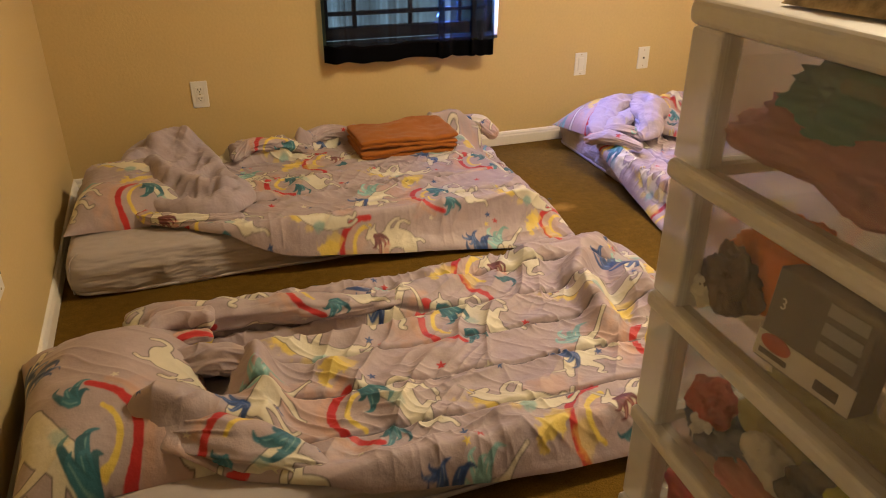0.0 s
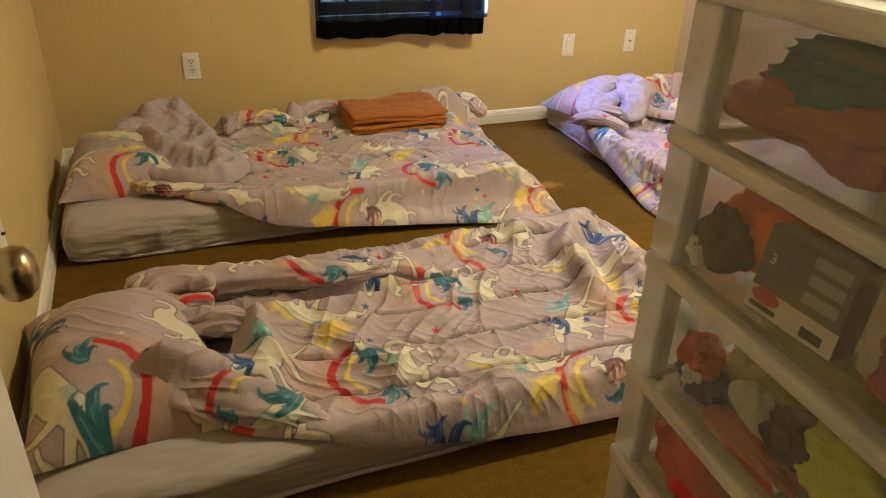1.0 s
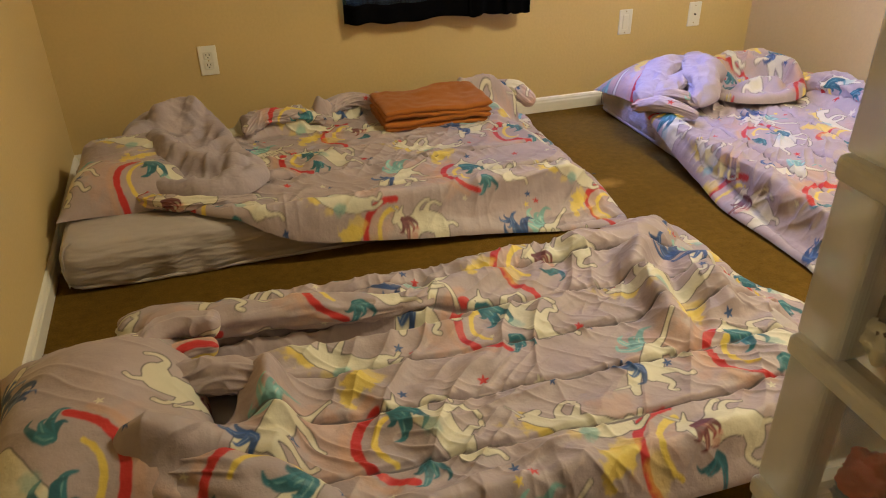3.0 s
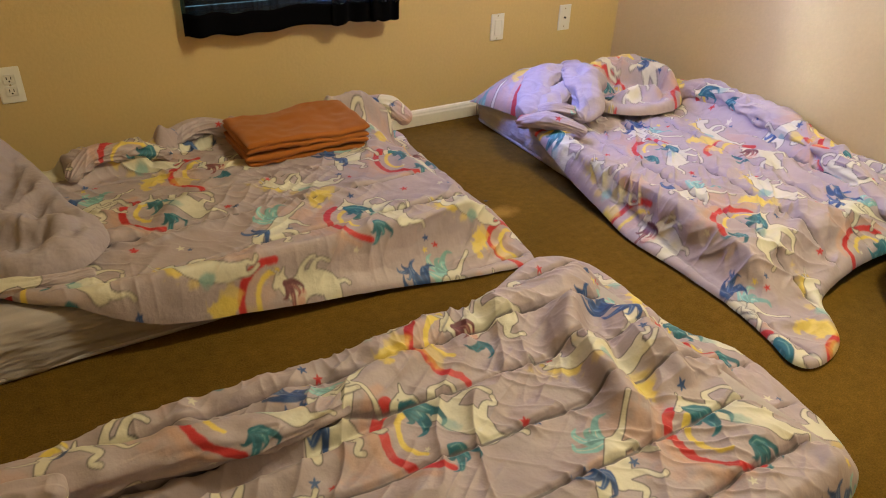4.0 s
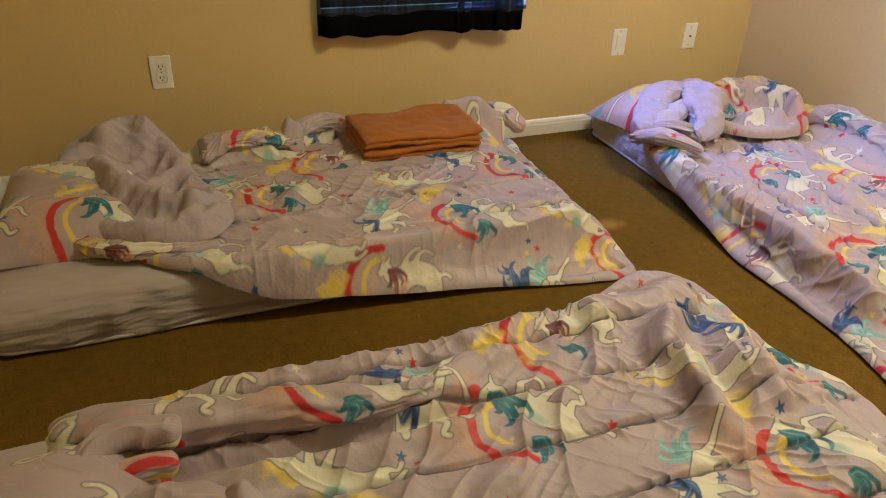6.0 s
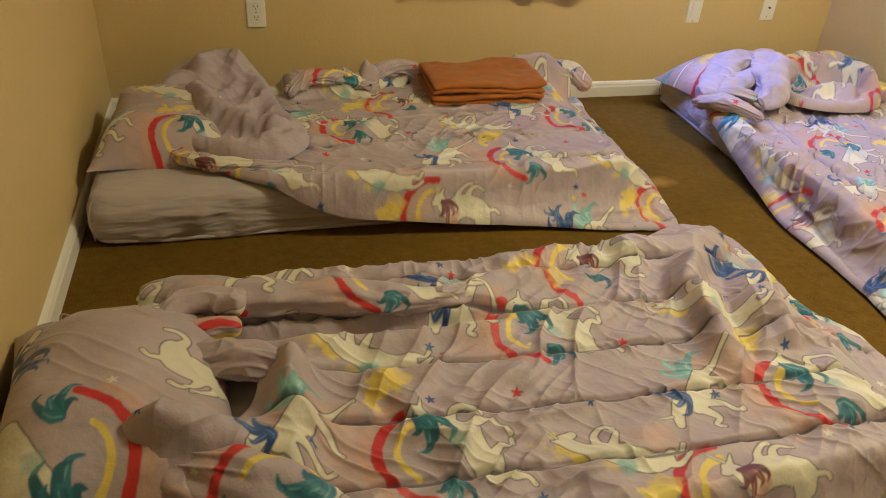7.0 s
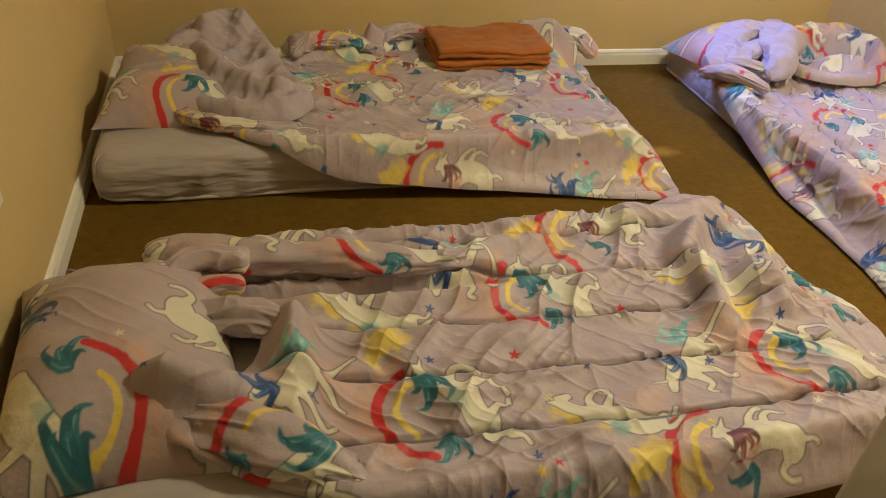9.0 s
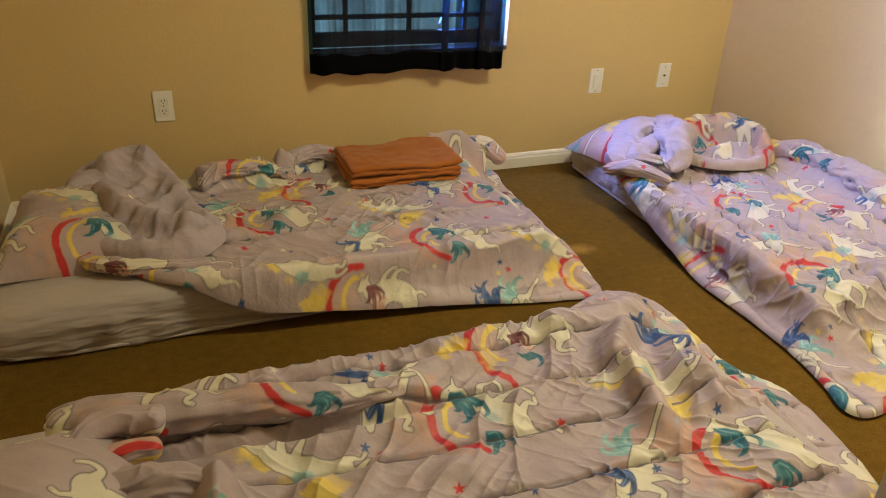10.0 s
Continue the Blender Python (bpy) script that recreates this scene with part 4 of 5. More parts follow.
def door_leaf():
    """Leaf along y from the hinge; six sunk panels with sloped rims on both faces."""
    bm = bmesh.new()
    ys, zs = [(0.105, 0.355), (0.445, 0.665)], [(0.22, 0.765), (0.895, 1.50), (1.60, 1.90)]
    cuts_y = sorted({0, DW} | {v for a in ys for v in a})
    cuts_z = sorted({0, DH} | {v for a in zs for v in a})
    for side in (0, 1):
        X = DT * side
        s = 1 if side else -1
        for i in range(len(cuts_y) - 1):
            for j in range(len(cuts_z) - 1):
                y0, y1, z0, z1 = cuts_y[i], cuts_y[i + 1], cuts_z[j], cuts_z[j + 1]
                if (y0, y1) in ys and (z0, z1) in zs:
                    rings = []
                    for inset, deep in ((0, 0), (0.006, 0.004), (0.014, 0.009), (0.034, 0.009), (0.060, 0.003)):
                        rings.append([bm.verts.new((X - s * deep, a, b)) for a, b in ((y0 + inset, z0 + inset), (y1 - inset, z0 + inset), (y1 - inset, z1 - inset), (y0 + inset, z1 - inset))])
                    for a, b in zip(rings, rings[1:]):
                        for k in range(4):
                            bm.faces.new((a[k], a[(k + 1) % 4], b[(k + 1) % 4], b[k]))
                    bm.faces.new(rings[-1])
                else:
                    bm.faces.new([bm.verts.new((X, a, b)) for a, b in ((y0, z0), (y1, z0), (y1, z1), (y0, z1))])
    for a, b in (((0, 0), (DW, 0)), ((DW, 0), (DW, DH)), ((DW, DH), (0, DH)), ((0, DH), (0, 0))):
        bm.faces.new([bm.verts.new(c) for c in ((0, *a), (DT, *a), (DT, *b), (0, *b))])
    bmesh.ops.remove_doubles(bm, verts=bm.verts, dist=1e-5)
    bmesh.ops.recalc_face_normals(bm, faces=bm.faces)
    return bm


part("leaf", door_leaf(), WHITE_PAINT, door)
knob = part("door_knob", turned([(0.033, 0), (0.033, 0.004), (0.026, 0.011), (0.013, 0.013), (0.011, 0.032), (0.017, 0.036), (0.026, 0.043), (0.0285, 0.053), (0.026, 0.063), (0.018, 0.070), (0.004, 0.073)], 32, m=pose(DT, DW - 0.065, 0.79, 0, 90, 0)), BRASS, door, "aged nickel-brass round knob", True)
part("latch_plate", box((0.006, DW - 0.001, 0.765), (DT - 0.006, DW + 0.0015, 0.82)), BRASS, door)
for hz in (0.2, 1.0, 1.8):
    part("hinge", turned([(0.006, 0), (0.006, 0.09)], 12, m=pose(DT + 0.004, -0.004, hz)), BRASS, door)

# ---- mattresses ----
M1 = (-1.195, 0.52, 1.80, 2.575, 0.115)
M2 = (-1.190, 0.42, 3.00, 3.78, 0.145)
M3 = (1.030, 1.815, 2.40, 3.93, 0.115)
for m, lab, sd in ((M1, "low foam mattress in a grey-mauve fitted sheet", 3), (M2, "low mattress in a wrinkled grey-mauve fitted sheet", 11), (M3, "low mattress in a pale grey fitted sheet", 23)):
    bed = mattress(lab, m[1] - m[0], m[3] - m[2], m[4], ((m[0] + m[1]) / 2, (m[2] + m[3]) / 2, 0.001), 0, sd)
bed.matrix_basis = pose((M3[0] + M3[1]) / 2, (M3[2] + M3[3]) / 2, 0.001, 0, 0, -4)

# ---- pillows ----
def pillow(label, lx, ly, high, at, rx, ry, rz, cloth, seed):
    ob = new("pillow", pillow_mesh("pillow", lx, ly, high, cloth, seed))
    ob.matrix_basis = pose(*at, rx, ry, rz)
    return tagged(ob, label, "pillow", "pillows")


pillow("mauve printed pillow at the head of the mattress", 0.42, 0.565, 0.14, (-1.010, 2.185, 0.150), 0, 4, 4, (180, 0.045, -0.20), 5)
pillow("mauve printed pillow in the corner of the room", 0.40, 0.55, 0.115, (-0.982, 3.43, 0.172), 0, 3, -3, (0, -0.04, -0.17), 8)
pillow("mauve printed pillow against the window wall", 0.62, 0.40, 0.13, (1.33, 3.71, 0.148), 0, 0, 8, (-40, -0.285, -0.02), 12)

# ---- quilts ----
def drop_of(x0, x1, y0, y1, h, fx, fy):
    """Where cloth that hangs over the rim would lie if it were spread flat."""
    height = slab_height(x0, x1, y0, y1, h, fx, fy)

    def f(x, y, z):
        cx, cy = np.clip(x, x0, x1), np.clip(y, y0, y1)
        dx, dy = x - cx, y - cy
        d = np.hypot(dx, dy) + 1e-9
        k = np.hypot(d, h - height(x, y)) / d
        return cx + dx * k, cy + dy * k
    return f


q1 = empty("quilt", "rumpled mauve printed quilt with a turned-back corner", "quilt", group="quilts")
rim1 = (-1.195, 0.42, 1.815, 2.56, 0.115, 0.14, 0.06)
flat1 = slab_height(*rim1)


def base1(x, y):
    """The mattress, and the pillow's rim under the quilt's near corner."""
    return flat1(x, y) + 0.055 * smooth01((-0.78 - x) / 0.14) * smooth01((2.24 - y) / 0.10) * smooth01((y - 1.82) / 0.10) + 0.050 * np.exp(-((x + 0.765) ** 2 + (y - 2.17) ** 2) / 0.013)


cov1 = cover("cover", [(-0.42, 1.775), (-0.60, 1.80), (-0.80, 1.89), (-1.02, 2.01), (-1.02, 2.07), (-0.94, 2.105), (-0.85, 2.095), (-0.785, 2.13), (-0.775, 2.21), (-0.84, 2.275), (-0.93, 2.31), (-0.975, 2.40), (-0.96, 2.52),
                        (-0.80, 2.60), (-0.60, 2.62), (-0.30, 2.58), (0.0, 2.63), (0.30, 2.74), (0.54, 2.83), (0.67, 2.72), (0.65, 2.52), (0.63, 2.36), (0.71, 2.22), (0.68, 2.02), (0.60, 1.85), (0.45, 1.77), (0.22, 1.745), (-0.10, 1.75)],
             base1, 0.0019, [([(-1.0, 2.05), (-0.84, 2.03), (-0.68, 1.97)], 0.069, 0.07), ([(-0.98, 2.45), (-0.75, 2.44), (-0.5, 2.435), (-0.22, 2.43), (0.0, 2.48)], 0.034, 0.058), ([(-0.62, 2.38), (-0.57, 2.46), (-0.58, 2.55)], 0.02, 0.03), ([(-0.42, 2.38), (-0.38, 2.47), (-0.36, 2.56)], 0.018, 0.03), ([(-0.80, 2.39), (-0.76, 2.46), (-0.78, 2.55)], 0.02, 0.03), ([(-0.86, 2.35), (-0.6, 2.335), (-0.35, 2.335), (-0.2, 2.345)], -0.055, 0.018), ([(0.18, 2.05), (0.22, 2.22), (0.25, 2.36), (0.35, 2.45)], 0.052, 0.040), ([(0.26, 2.06), (0.30, 2.22), (0.35, 2.36), (0.44, 2.46)], -0.045, 0.028), ([(0.36, 2.10), (0.40, 2.26), (0.48, 2.38)], 0.030, 0.030),
                             ([(0.25, 2.34), (0.42, 2.20), (0.6, 2.15)], 0.03, 0.06), ([(0.1, 2.52), (0.35, 2.52), (0.55, 2.6)], 0.05, 0.08), ([(-0.72, 2.25), (-0.715, 2.15), (-0.69, 2.03)], 0.06, 0.045), ([(-0.55, 2.22), (-0.50, 2.08), (-0.40, 1.95)], 0.02, 0.035)],
             0.030, 0.05, 0.013, (-3, 2.045, 0.148), (0, -0.59, 2.0), 2, drop_of(*rim1), slack=0.03)
cov1.parent = q1
fold("near_fold", [(-1.02, 2.105, 0.178), (-0.93, 2.05, 0.184), (-0.83, 1.985, 0.172), (-0.72, 1.915, 0.148), (-0.61, 1.845, 0.108)], (0.040, 0.056, 0.062, 0.056, 0.036), q1, (-52, -0.55, 1.93), 0.75, 0.012, 93, 0.03)
fold("rolled_edge", [(-0.995, 2.475, 0.180), (-0.93, 2.455, 0.190), (-0.80, 2.425, 0.196), (-0.67, 2.41, 0.196), (-0.55, 2.39, 0.190), (-0.42, 2.375, 0.180), (-0.27, 2.40, 0.160)], (0.040, 0.048, 0.050, 0.048, 0.044, 0.036, 0.024), q1, (4, -0.62, 1.95), 0.85, 0.010, 91, 0.12)
fold("turned_corner", [(-0.78, 2.372, 0.215), (-0.86, 2.395, 0.222), (-0.930, 2.362, 0.212), (-0.942, 2.300, 0.190), (-0.875, 2.258, 0.180), (-0.77, 2.232, 0.186), (-0.70, 2.190, 0.172)], (0.020, 0.026, 0.024, 0.024, 0.034, 0.044, 0.034), q1, (10, -0.22, 2.13), 0.95, 0.009, 95, 0.125)
fold("inner_fold", [(-0.905, 2.335, 0.185), (-0.85, 2.338, 0.192), (-0.79, 2.330, 0.190)], (0.022, 0.024, 0.020), q1, (-82, -0.588, 1.975), 0.9, 0.005, 97, 0.12)

q2 = empty("quilt", "mauve printed quilt with its plain lilac lining folded over", "quilt", group="quilts")
rim2 = (-1.190, 0.40, 3.00, 3.77, 0.150, 0.13, 0.06)
base2 = slab_height(*rim2)
cov2 = cover("cover", [(-0.74, 3.03), (-0.55, 2.955), (-0.25, 2.925), (0.10, 2.89), (0.38, 2.835), (0.55, 2.84), (0.545, 3.08), (0.60, 3.38), (0.64, 3.72), (0.67, 3.93), (0.40, 3.965), (0.0, 3.96), (-0.40, 3.93), (-0.75, 3.88), (-0.84, 3.55), (-0.86, 3.20)],
             base2, 0.0024, [([(-0.34, 3.79), (-0.18, 3.85), (0.0, 3.80)], 0.12, 0.055), ([(-0.20, 3.76), (-0.12, 3.78), (-0.05, 3.75)], -0.05, 0.03), ([(0.26, 3.80), (0.42, 3.80), (0.58, 3.78)], 0.115, 0.055), ([(-0.62, 3.70), (-0.48, 3.74), (-0.34, 3.72)], 0.075, 0.055)],
             0.030, 0.05, 0.012, (0, 3.05, 0.19), (0, -0.03, 3.08), 31, drop_of(*rim2), slack=0.025)
cov2.parent = q2
fold("far_fold", [(-0.38, 3.76, 0.165), (-0.26, 3.81, 0.195), (-0.15, 3.835, 0.210), (-0.05, 3.80, 0.200), (0.02, 3.74, 0.175)], (0.026, 0.036, 0.040, 0.036, 0.026), q2, (20, -0.35, 2.15), 0.9, 0.010, 51, 0.08)
fold("far_fold", [(0.30, 3.85, 0.185), (0.44, 3.84, 0.196), (0.56, 3.80, 0.188), (0.62, 3.72, 0.140)], (0.030, 0.040, 0.042, 0.034), q2, (8, 0.02, 2.05), 0.8, 0.008, 53, 0.05)
fold("far_fold", [(-0.60, 3.64, 0.190), (-0.52, 3.70, 0.225), (-0.40, 3.715, 0.220), (-0.28, 3.70, 0.190)], (0.024, 0.034, 0.034, 0.024), q2, (-60, -0.56, 1.98), 0.8, 0.007, 57, 0.15)
fold("pleat", [(-0.96, 3.22, 0.185), (-0.86, 3.135, 0.180), (-0.74, 3.105, 0.176), (-0.62, 3.105, 0.170)], (0.024, 0.026, 0.022, 0.018), q2, (30, 0.12, 1.80), 0.8, 0.008, 59, 0.12)
flap2 = cover("lining_fold", [(-1.0, 3.74), (-1.02, 3.46), (-0.95, 3.25), (-0.80, 3.13), (-0.64, 3.13), (-0.56, 3.26), (-0.62, 3.44), (-0.66, 3.64), (-0.72, 3.82), (-0.88, 3.86)],
              lambda x, y: 0.170 + 0.045 * smooth01((y - 3.25) / 0.5), 0.006, [([(-0.93, 3.70), (-0.80, 3.76), (-0.71, 3.70)], 0.06, 0.06), ([(-0.90, 3.62), (-0.86, 3.44), (-0.75, 3.32), (-0.62, 3.24)], 0.045, 0.05), ([(-0.80, 3.58), (-0.74, 3.46)], -0.03, 0.05)], 0.055, 0.06, 0.016, None, None, 44, slack=0.11)
flap2.parent = q2
tagged(flap2, "plain lilac lining turned over")

q3 = empty("quilt", "mauve printed quilt bunched at the head and trailing on the carpet", "quilt", group="quilts")
rim3 = (0.985, 1.95, 2.44, 3.92, 0.120, 0.042, 0.12)
base3 = slab_height(*rim3)
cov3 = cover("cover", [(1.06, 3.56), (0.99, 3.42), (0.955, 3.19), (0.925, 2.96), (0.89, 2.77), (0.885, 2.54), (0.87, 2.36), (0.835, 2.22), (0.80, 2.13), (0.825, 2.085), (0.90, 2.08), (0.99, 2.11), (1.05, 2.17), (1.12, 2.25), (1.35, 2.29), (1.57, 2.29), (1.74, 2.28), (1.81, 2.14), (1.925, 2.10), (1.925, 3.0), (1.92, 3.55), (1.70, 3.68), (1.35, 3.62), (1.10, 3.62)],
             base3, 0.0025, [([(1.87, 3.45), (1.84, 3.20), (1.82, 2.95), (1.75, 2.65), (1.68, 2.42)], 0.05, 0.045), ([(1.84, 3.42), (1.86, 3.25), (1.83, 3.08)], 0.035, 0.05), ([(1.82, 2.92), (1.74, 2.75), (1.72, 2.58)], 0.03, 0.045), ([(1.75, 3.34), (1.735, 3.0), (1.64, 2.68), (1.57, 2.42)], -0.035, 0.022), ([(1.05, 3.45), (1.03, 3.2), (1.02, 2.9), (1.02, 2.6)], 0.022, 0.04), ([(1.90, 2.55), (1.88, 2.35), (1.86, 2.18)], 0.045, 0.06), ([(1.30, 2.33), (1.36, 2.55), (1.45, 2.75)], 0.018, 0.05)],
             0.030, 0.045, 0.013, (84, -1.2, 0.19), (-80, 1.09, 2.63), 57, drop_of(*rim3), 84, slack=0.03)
cov3.parent = q3
bunch3 = cover("bunched_cloth", [(1.34, 3.50), (1.40, 3.36), (1.58, 3.30), (1.74, 3.36), (1.84, 3.52), (1.76, 3.76), (1.52, 3.80), (1.38, 3.66)],
               lambda x, y: 0.150 + 0 * x, 0.004, [([(1.40, 3.58), (1.54, 3.68), (1.70, 3.62), (1.78, 3.48), (1.72, 3.40)], 0.075, 0.05), ([(1.46, 3.44), (1.58, 3.46), (1.64, 3.38)], 0.04, 0.035), ([(1.52, 3.56), (1.64, 3.54)], -0.03, 0.03), ([(1.50, 3.74), (1.62, 3.73), (1.74, 3.66)], 0.03, 0.03)], 0.05, 0.05, 0.014, None, (-80, 1.20, 2.50), 83, slack=0.075)
bunch3.parent = q3
fold("lining_fold", [(1.005, 3.45, 0.160), (1.09, 3.555, 0.205), (1.21, 3.64, 0.250), (1.33, 3.69, 0.262)], (0.046, 0.064, 0.078, 0.070), q3, None, 0.62, 0.016, 71, 0.12, "plain lilac lining turned over", 0.36)
fold("lining_fold", [(1.34, 3.71, 0.262), (1.345, 3.60, 0.262), (1.28, 3.47, 0.235), (1.17, 3.335, 0.180)], (0.055, 0.078, 0.072, 0.046), q3, None, 0.66, 0.016, 72, 0.12, "plain lilac lining turned over", 0.36)
fold("lining_fold", [(1.04, 3.43, 0.180), (1.16, 3.51, 0.225), (1.28, 3.55, 0.240)], (0.040, 0.055, 0.050), q3, None, 0.6, 0.016, 74, 0.12, "plain lilac lining turned over", 0.36)
fold("pleat", [(0.975, 3.50, 0.150), (1.00, 3.40, 0.190), (1.06, 3.33, 0.192), (1.12, 3.265, 0.165)], (0.030, 0.036, 0.034, 0.026), q3, (84, -0.26, 2.13), 0.8, 0.010, 73, 0.08)
fold("pleat", [(1.02, 3.52, 0.175), (1.08, 3.43, 0.215), (1.16, 3.38, 0.205)], (0.022, 0.028, 0.024), q3, (84, 0.10, 2.22), 0.8, 0.008, 75, 0.08)
fold("pleat", [(1.58, 3.74, 0.235), (1.74, 3.69, 0.240), (1.81, 3.56, 0.220), (1.73, 3.42, 0.190)], (0.032, 0.042, 0.040, 0.032), q3, (10, 0.05, 1.74), 0.85, 0.010, 77, 0.08)
fold("rolled_edge", [(1.80, 3.52, 0.175), (1.86, 3.30, 0.195), (1.845, 3.02, 0.190), (1.775, 2.76, 0.172), (1.69, 2.53, 0.150), (1.63, 2.34, 0.105)], (0.046, 0.060, 0.062, 0.058, 0.052, 0.036), q3, (84, -0.06, 1.95), 0.8, 0.012, 79, 0.02)

# ---- folded blanket ----
def folded_blanket():
    ob = empty("folded_blanket", "rust-orange fleece blanket folded flat on the quilt", "blanket")
    lx, ly = 0.43, 0.24
    for k in range(4):
        n, mres = 60, 36
        t = 0.021
        off = (random.uniform(-0.006, 0.006), random.uniform(-0.005, 0.005))
        pts, faces = [], []
        prof = []
        for a in range(9):
            w = radians(-90 + a * 22.5)
            prof.append((-ly / 2 - t / 2 * math.cos(w), t / 2 * math.sin(w)))
        prof += [(-ly / 2 + ly * b / mres, t / 2) for b in range(1, mres)]
        for a in range(9):
            w = radians(90 - a * 22.5)
            prof.append((ly / 2 + t / 2 * math.cos(w), t / 2 * math.sin(w)))
        for i in range(n + 1):
            x = -lx / 2 + lx * i / n
            rim = min(1.0, math.sqrt(max(0.0, min(i, n - i) / 2.0)) * 0.6 + 0.4)
            for py, pz in prof:
                lift = 0.017 * noise.noise((x * 7, py * 7, k * 1.2)) + 0.005 * noise.noise((x * 25, py * 25, k * 5.0)) + (0.016 * (x / lx) ** 2 if k == 3 else 0)
                pts.append((x + off[0] + 0.010 * noise.noise((py * 9, k, 2)), py * (1 + 0.02 * noise.noise((x * 6, k, 1))) + off[1], pz * rim + t * (k + 0.5) + lift))
        m = len(prof)
        for i in range(n):
            for j in range(m):
                faces.append((i * m + j, (i + 1) * m + j, (i + 1) * m + (j + 1) % m, i * m + (j + 1) % m))
        faces.append(tuple(range(m)))
        faces.append(tuple(range(n * m + m - 1, n * m - 1, -1)))
        me = bpy.data.meshes.new("fold_layer")
        me.from_pydata(pts, [], faces)
        me.polygons.foreach_set("use_smooth", [True] * len(me.polygons))
        me.materials.append(RUST)
        lay = new("fold_layer", me)
        lay.parent = ob
    return ob


blanket = folded_blanket()
blanket.matrix_basis = pose(0.125, 3.655, 0.168, 2, 0, -1)

# ---- exercise ball ----
ball = thing("exercise_ball", turned([(max(0.002, 0.24 * math.sin(math.pi * k / 32)), 0.24 - 0.24 * math.cos(math.pi * k / 32)) for k in range(33)], 64), BALL, "shiny teal inflated exercise ball on the carpet", "ball", smooth=True)
ball.matrix_basis = pose(1.485, 2.03, 0.001)

# ---- drawer tower ----
def tower():
    ob = empty("drawer_tower", "tall white plastic drawer tower with frosted drawers full of clothes", "drawer unit")
    W, D, top = 0.60, 0.42, 1.05
    ledges = [0.09, 0.285, 0.463, 0.663, 0.857, 1.045]
    # local x runs from the far post to the near one, y into the tower
    for z in ledges[:-1]:
        bm = bmesh.new()
        box((-0.014, -0.016, z - 0.013), (W + 0.014, 0.022, z + 0.013), 0.008, 3, bm)
        box((-0.012, 0.022, z - 0.010), (0.02, D, z + 0.010), 0.004, 1, bm)
        box((W - 0.02, 0.022, z - 0.010), (W + 0.012, D, z + 0.010), 0.004, 1, bm)
        part("rail", bm, RAIL, ob, "milky white plastic rail")
    for px in (0.0, W):
        for py in (0.0, D - 0.02):
            for a, b in zip(ledges, ledges[1:]):
                part("post", box((px - 0.014 if px == 0 else px - 0.045, py - 0.008, a + 0.012), (px + 0.045 if px == 0 else px + 0.014, py + 0.026, b - 0.012), 0.006, 3), MILKY, ob, "milky white plastic post")
    part("back_panel", box((0.0, D - 0.006, 0.09), (W, D - 0.002, 1.04)), PALE, ob, "milky white plastic back")
    part("side_panel", box((-0.004, 0.03, 0.09), (0.0, D - 0.008, 1.04)), PALE, ob, "milky white plastic side")
    part("side_panel", box((W, 0.03, 0.09), (W + 0.004, D - 0.008, 1.04)), PALE, ob, "milky white plastic side")
    part("top_panel", box((-0.016, -0.016, 1.034), (W + 0.016, D + 0.01, 1.066), 0.012, 4), RAIL, ob, "white plastic top")
    part("base", box((-0.006, 0, 0.0), (W + 0.006, D, 0.078), 0.01, 2), MILKY, ob)
    for a, b in zip(ledges, ledges[1:]):
        z0, z1 = a + 0.013, b - 0.013
        drawer = part("drawer", box((0.022, 0.002, z0), (W - 0.022, 0.006, z1), 0.0015, 1), FROST, ob, "frosted see-through drawer front")
        tub = bmesh.new()
        floor_v = [tub.verts.new(c) for c in ((0.024, 0.008, z0), (W - 0.024, 0.008, z0), (W - 0.024, D - 0.03, z0), (0.024, D - 0.03, z0))]
        rim_v = [tub.verts.new((v.co.x, v.co.y, z1 - 0.03)) for v in floor_v]
        tub.faces.new(floor_v)
        for k in (1, 2, 3):
            tub.faces.new((floor_v[k], floor_v[(k + 1) % 4], rim_v[(k + 1) % 4], rim_v[k]))
        part("tub", tub, FROST, drawer)
        part("handle", box((W / 2 - 0.07, -0.012, z1 - 0.022), (W / 2 + 0.07, 0.002, z1 - 0.008), 0.005, 2), FROST, drawer)
    return ob


TW = pose(-0.205, 1.435, 0.001, 0, 0, -95.5)
tw = tower()
tw.matrix_basis = TW


def garment(label, colour, at, size, seed, cat="clothes"):
    """A crumpled piece of clothing: a soft flattened lump with folds."""
    bm = bmesh.new()
    bmesh.ops.create_icosphere(bm, subdivisions=5, radius=1.0)
    for v in bm.verts:
        p = v.co
        k = 1 + 0.48 * noise.noise(p * 1.7 + Vector((seed, 0, 0))) + 0.30 * (0.6 - abs(noise.noise(p * 4.2 + Vector((0, seed, 0))))) + 0.16 * (0.4 - abs(noise.noise(p * 8.5 + Vector((0, 0, seed))))) + 0.04 * noise.noise(p * 17)
        flat = -0.75 if p.z < -0.75 else p.z
        v.co = Vector((p.x * k * size[0], p.y * k * size[1], flat * k * size[2]))
    low = min(v.co.z for v in bm.verts)
    for v in bm.verts:
        v.co.z -= low
    ob = thing("garment", bm, surface("cloth_" + cat, tuple(min(0.85, 1.25 * c) for c in colour), 0.9, 9, 220, 0.15, 0.4, 0.001), label, cat, "clothes in the drawers", smooth=True)
    ob.matrix_basis = TW @ pose(*at)
    return ob


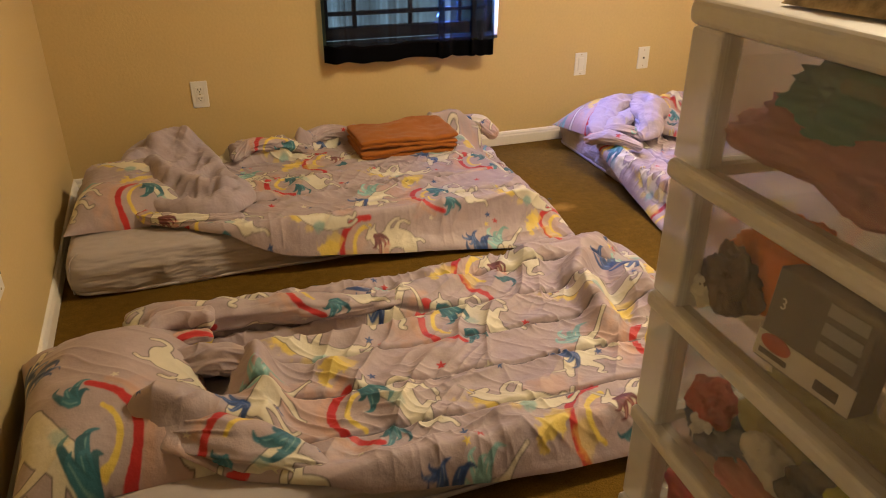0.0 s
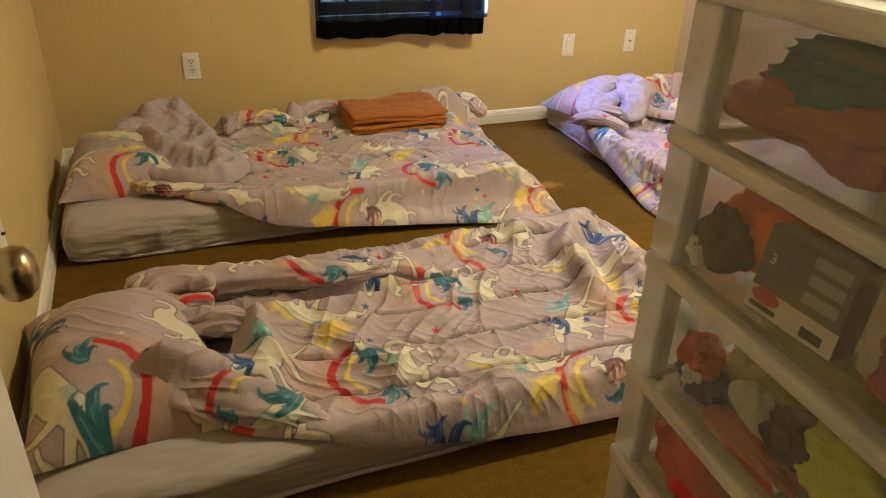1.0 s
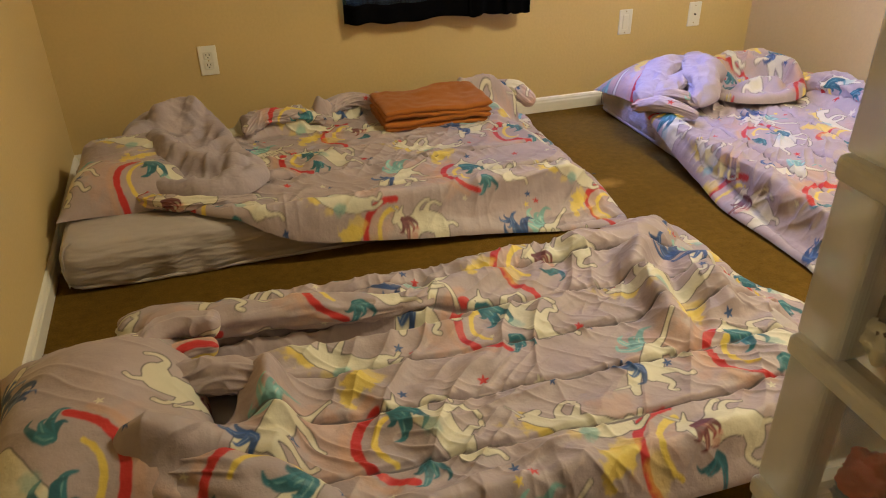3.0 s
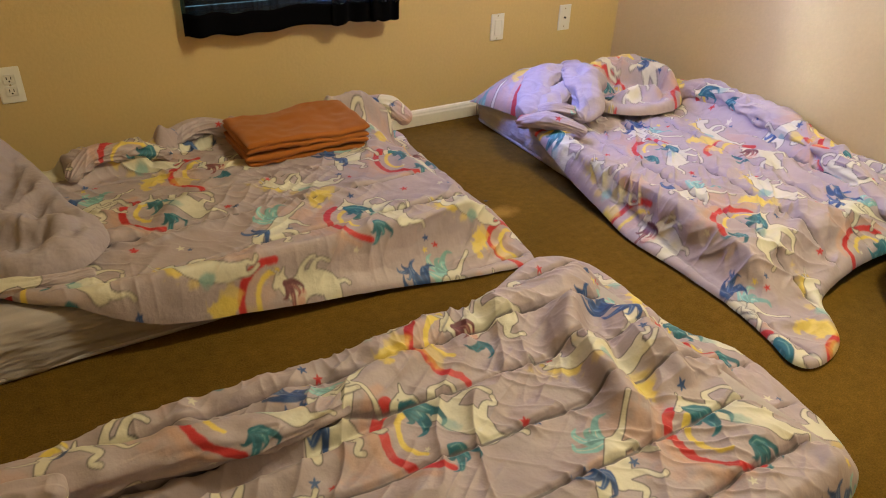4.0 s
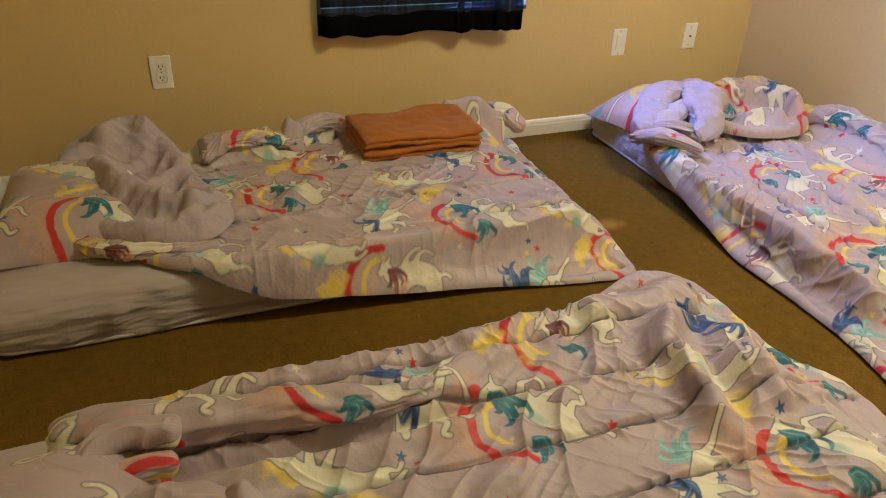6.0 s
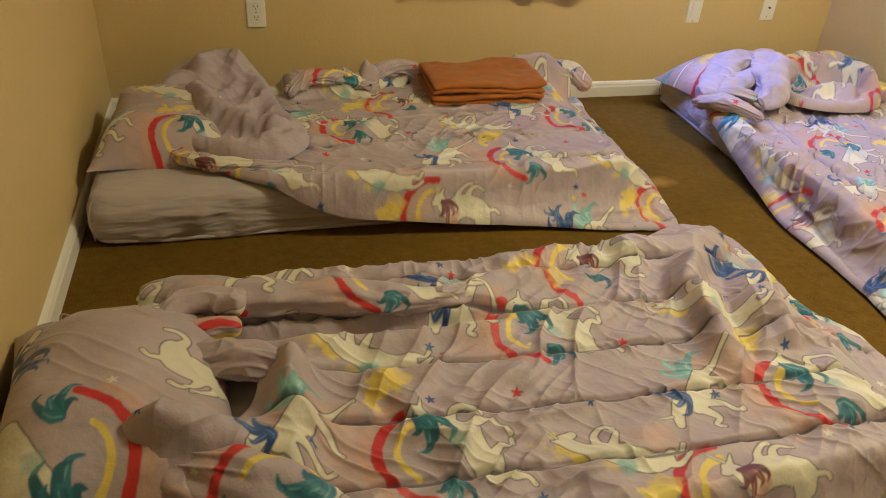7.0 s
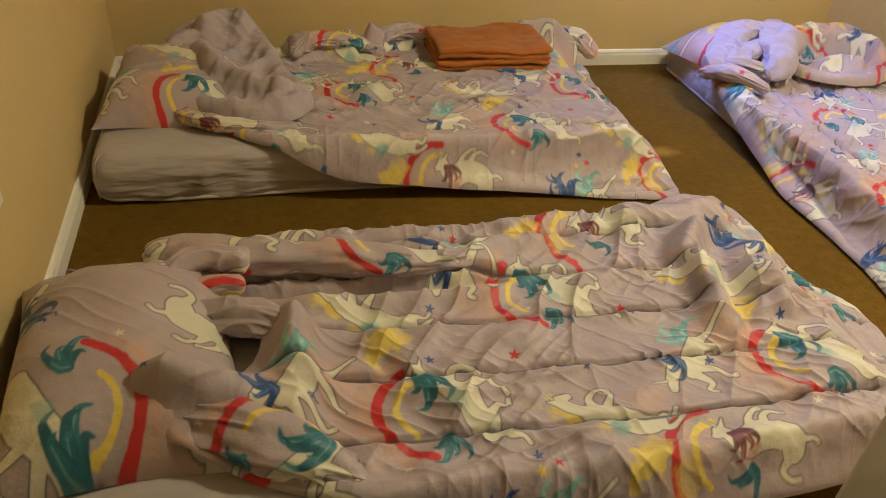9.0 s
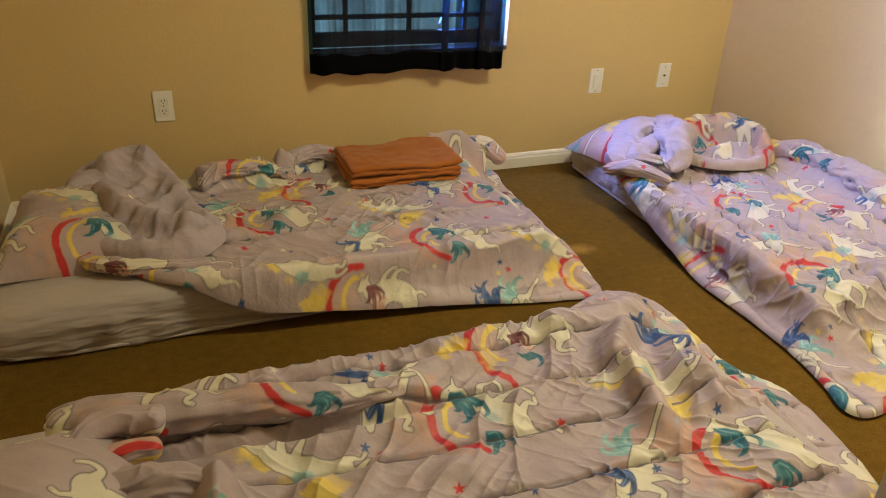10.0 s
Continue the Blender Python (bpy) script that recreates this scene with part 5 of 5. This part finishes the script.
SHELF = [0.113, 0.308, 0.486, 0.686, 0.880]
for lab, col, at, size, sd in (
        ("teal knitted garment crumpled in the top drawer", (0.03, 0.17, 0.17), (0.20, 0.11, SHELF[4] + 0.040), (0.125, 0.07, 0.042), 1),
        ("dusty pink garment folded in the top drawer", (0.33, 0.14, 0.16), (0.19, 0.085, SHELF[4] - 0.004), (0.155, 0.066, 0.040), 2),
        ("pale yellow garment in the top drawer", (0.62, 0.46, 0.12), (0.40, 0.08, SHELF[4]), (0.07, 0.055, 0.035), 3),
        ("orange garment in the second drawer", (0.75, 0.17, 0.02), (0.140, 0.085, SHELF[3]), (0.090, 0.034, 0.058), 4),
        ("dark brown garment in the second drawer", (0.07, 0.04, 0.034), (0.088, 0.036, SHELF[3]), (0.040, 0.022, 0.040), 5),
        ("dusty purple garment in the second drawer", (0.26, 0.12, 0.14), (0.43, 0.10, SHELF[3]), (0.09, 0.075, 0.055), 6),
        ("dark red garment in the third drawer", (0.40, 0.06, 0.05), (0.090, 0.045, SHELF[2] + 0.024), (0.032, 0.024, 0.028), 7),
        ("blue grey garment in the third drawer", (0.09, 0.12, 0.19), (0.12, 0.06, SHELF[2]), (0.065, 0.040, 0.020), 8),
        ("olive green garment in the third drawer", (0.34, 0.32, 0.12), (0.21, 0.13, SHELF[2]), (0.11, 0.060, 0.062), 9),
        ("yellow green garment in the third drawer", (0.50, 0.55, 0.06), (0.40, 0.09, SHELF[2]), (0.10, 0.065, 0.062), 10),
        ("crimson garment in the fourth drawer", (0.50, 0.04, 0.05), (0.17, 0.07, SHELF[1]), (0.11, 0.055, 0.038), 11),
        ("white sock in the second drawer", (0.72, 0.68, 0.60), (0.055, 0.028, SHELF[3]), (0.026, 0.018, 0.018), 14),
        ("black garment in the third drawer", (0.03, 0.03, 0.035), (0.275, 0.055, SHELF[2] + 0.018), (0.040, 0.030, 0.032), 15),
        ("pale grey garment in the third drawer", (0.5, 0.5, 0.46), (0.200, 0.060, SHELF[2] + 0.010), (0.036, 0.026, 0.036), 16),
        ("white and blue sock in the third drawer", (0.62, 0.64, 0.68), (0.105, 0.030, SHELF[2] + 0.008), (0.022, 0.018, 0.020), 17),
        ("dusty rose garment in the third drawer", (0.42, 0.16, 0.14), (0.23, 0.045, SHELF[2]), (0.085, 0.034, 0.014), 18),
        ("charcoal garment in the lowest drawer", (0.05, 0.05, 0.055), (0.16, 0.10, SHELF[0]), (0.10, 0.07, 0.06), 12),
        ("white garment in the lowest drawer", (0.7, 0.68, 0.64), (0.34, 0.12, SHELF[0]), (0.13, 0.09, 0.06), 13)):
    garment(lab, col, at, size, sd)

carton = empty("product_box", "grey and white retail box with a red oval mark", "box")
part("body", box((-0.065, -0.02, 0), (0.065, 0.02, 0.115), 0.002, 1), surface("grey_card", (0.12, 0.11, 0.11), 0.5, 9, 90, 0.12, 0.05), carton)
part("label_band", box((-0.066, -0.0214, 0.004), (0.066, -0.0204, 0.036)), surface("white_card", (0.72, 0.70, 0.66), 0.5, 9, 90, 0.04, 0.02), carton, "white band")
part("red_mark", turned([(0.021, 0), (0.021, 0.001)], 28, m=pose(-0.038, -0.0216, 0.028, 90) @ Matrix.Diagonal((1, 0.48, 1, 1))), surface("red_ink", (0.5, 0.06, 0.03), 0.5, 9, 90, 0.05, 0), carton)
for k in range(3):
    part("picture_bar", box((0.008, -0.0212, 0.048 + k * 0.022), (0.056, -0.0204, 0.062 + k * 0.022)), surface("pale_print", (0.34, 0.36, 0.36), 0.5, 9, 90, 0.1, 0), carton)
part("text_bar", box((-0.058, -0.0225, 0.010), (-0.018, -0.0215, 0.016)), SLOT, carton)
part("text_bar", box((0.020, -0.0225, 0.010), (0.050, -0.0215, 0.022)), SLOT, carton)
fc = bpy.data.curves.new("digit", "FONT")
fc.body, fc.size, fc.extrude = "3", 0.019, 0.0003
dg = new("digit", fc)
dg.parent = carton
dg.matrix_basis = pose(-0.050, -0.0212, 0.070, 90)
fc.materials.append(PLATE)
carton.matrix_basis = TW @ pose(0.243, 0.036, SHELF[3] + 0.002, -6, 0, 6)

# a crumpled wrapper on the tower
WRAP = surface("brown_foil_wrap", (0.48, 0.40, 0.27), 0.22, 12, 60, 0.8, 0.5, 0.004, metal=0.3)
wr = bmesh.new()
bmesh.ops.create_grid(wr, x_segments=50, y_segments=34, size=1.0)
for v in wr.verts:
    e = min(1 - abs(v.co.x), 1 - abs(v.co.y))
    v.co.z = 0.002 + 0.045 * min(1, e * 3) ** 0.6 * (0.6 + 0.7 * abs(noise.noise(v.co * 3.1))) + 0.012 * noise.noise(v.co * 9) * min(1, e * 4)
    v.co.x, v.co.y = v.co.x * 0.17, v.co.y * 0.11
wrapper = thing("wrapped_package", wr, WRAP, "crumpled brown and clear plastic package on the tower", "package", smooth=True)
wrapper.matrix_basis = TW @ pose(0.24, 0.160, 1.067, 0, 0, 8)

# ---- marks on the carpet ----
def flat_patch(name, material, at, rx, ry, label, seed):
    bm = bmesh.new()
    n = 40
    c = bm.verts.new((0, 0, 0.0035))
    ring = []
    for k in range(n):
        a = 2 * math.pi * k / n
        r = 1 + 0.35 * noise.noise((math.cos(a) * 1.5, math.sin(a) * 1.5, seed)) + 0.2 * noise.noise((math.cos(a) * 5, math.sin(a) * 5, seed))
        ring.append(bm.verts.new((rx * r * math.cos(a), ry * r * math.sin(a), 0.0008)))
    for k in range(n):
        bm.faces.new((c, ring[k], ring[(k + 1) % n]))
    ob = thing(name, bm, material, label, "stain", kind="structure")
    ob.matrix_basis = pose(*at)


flat_patch("carpet_spot", SLOT, (0.655, 3.245, 0.0), 0.008, 0.006, "tiny dark spot on the carpet", 5)
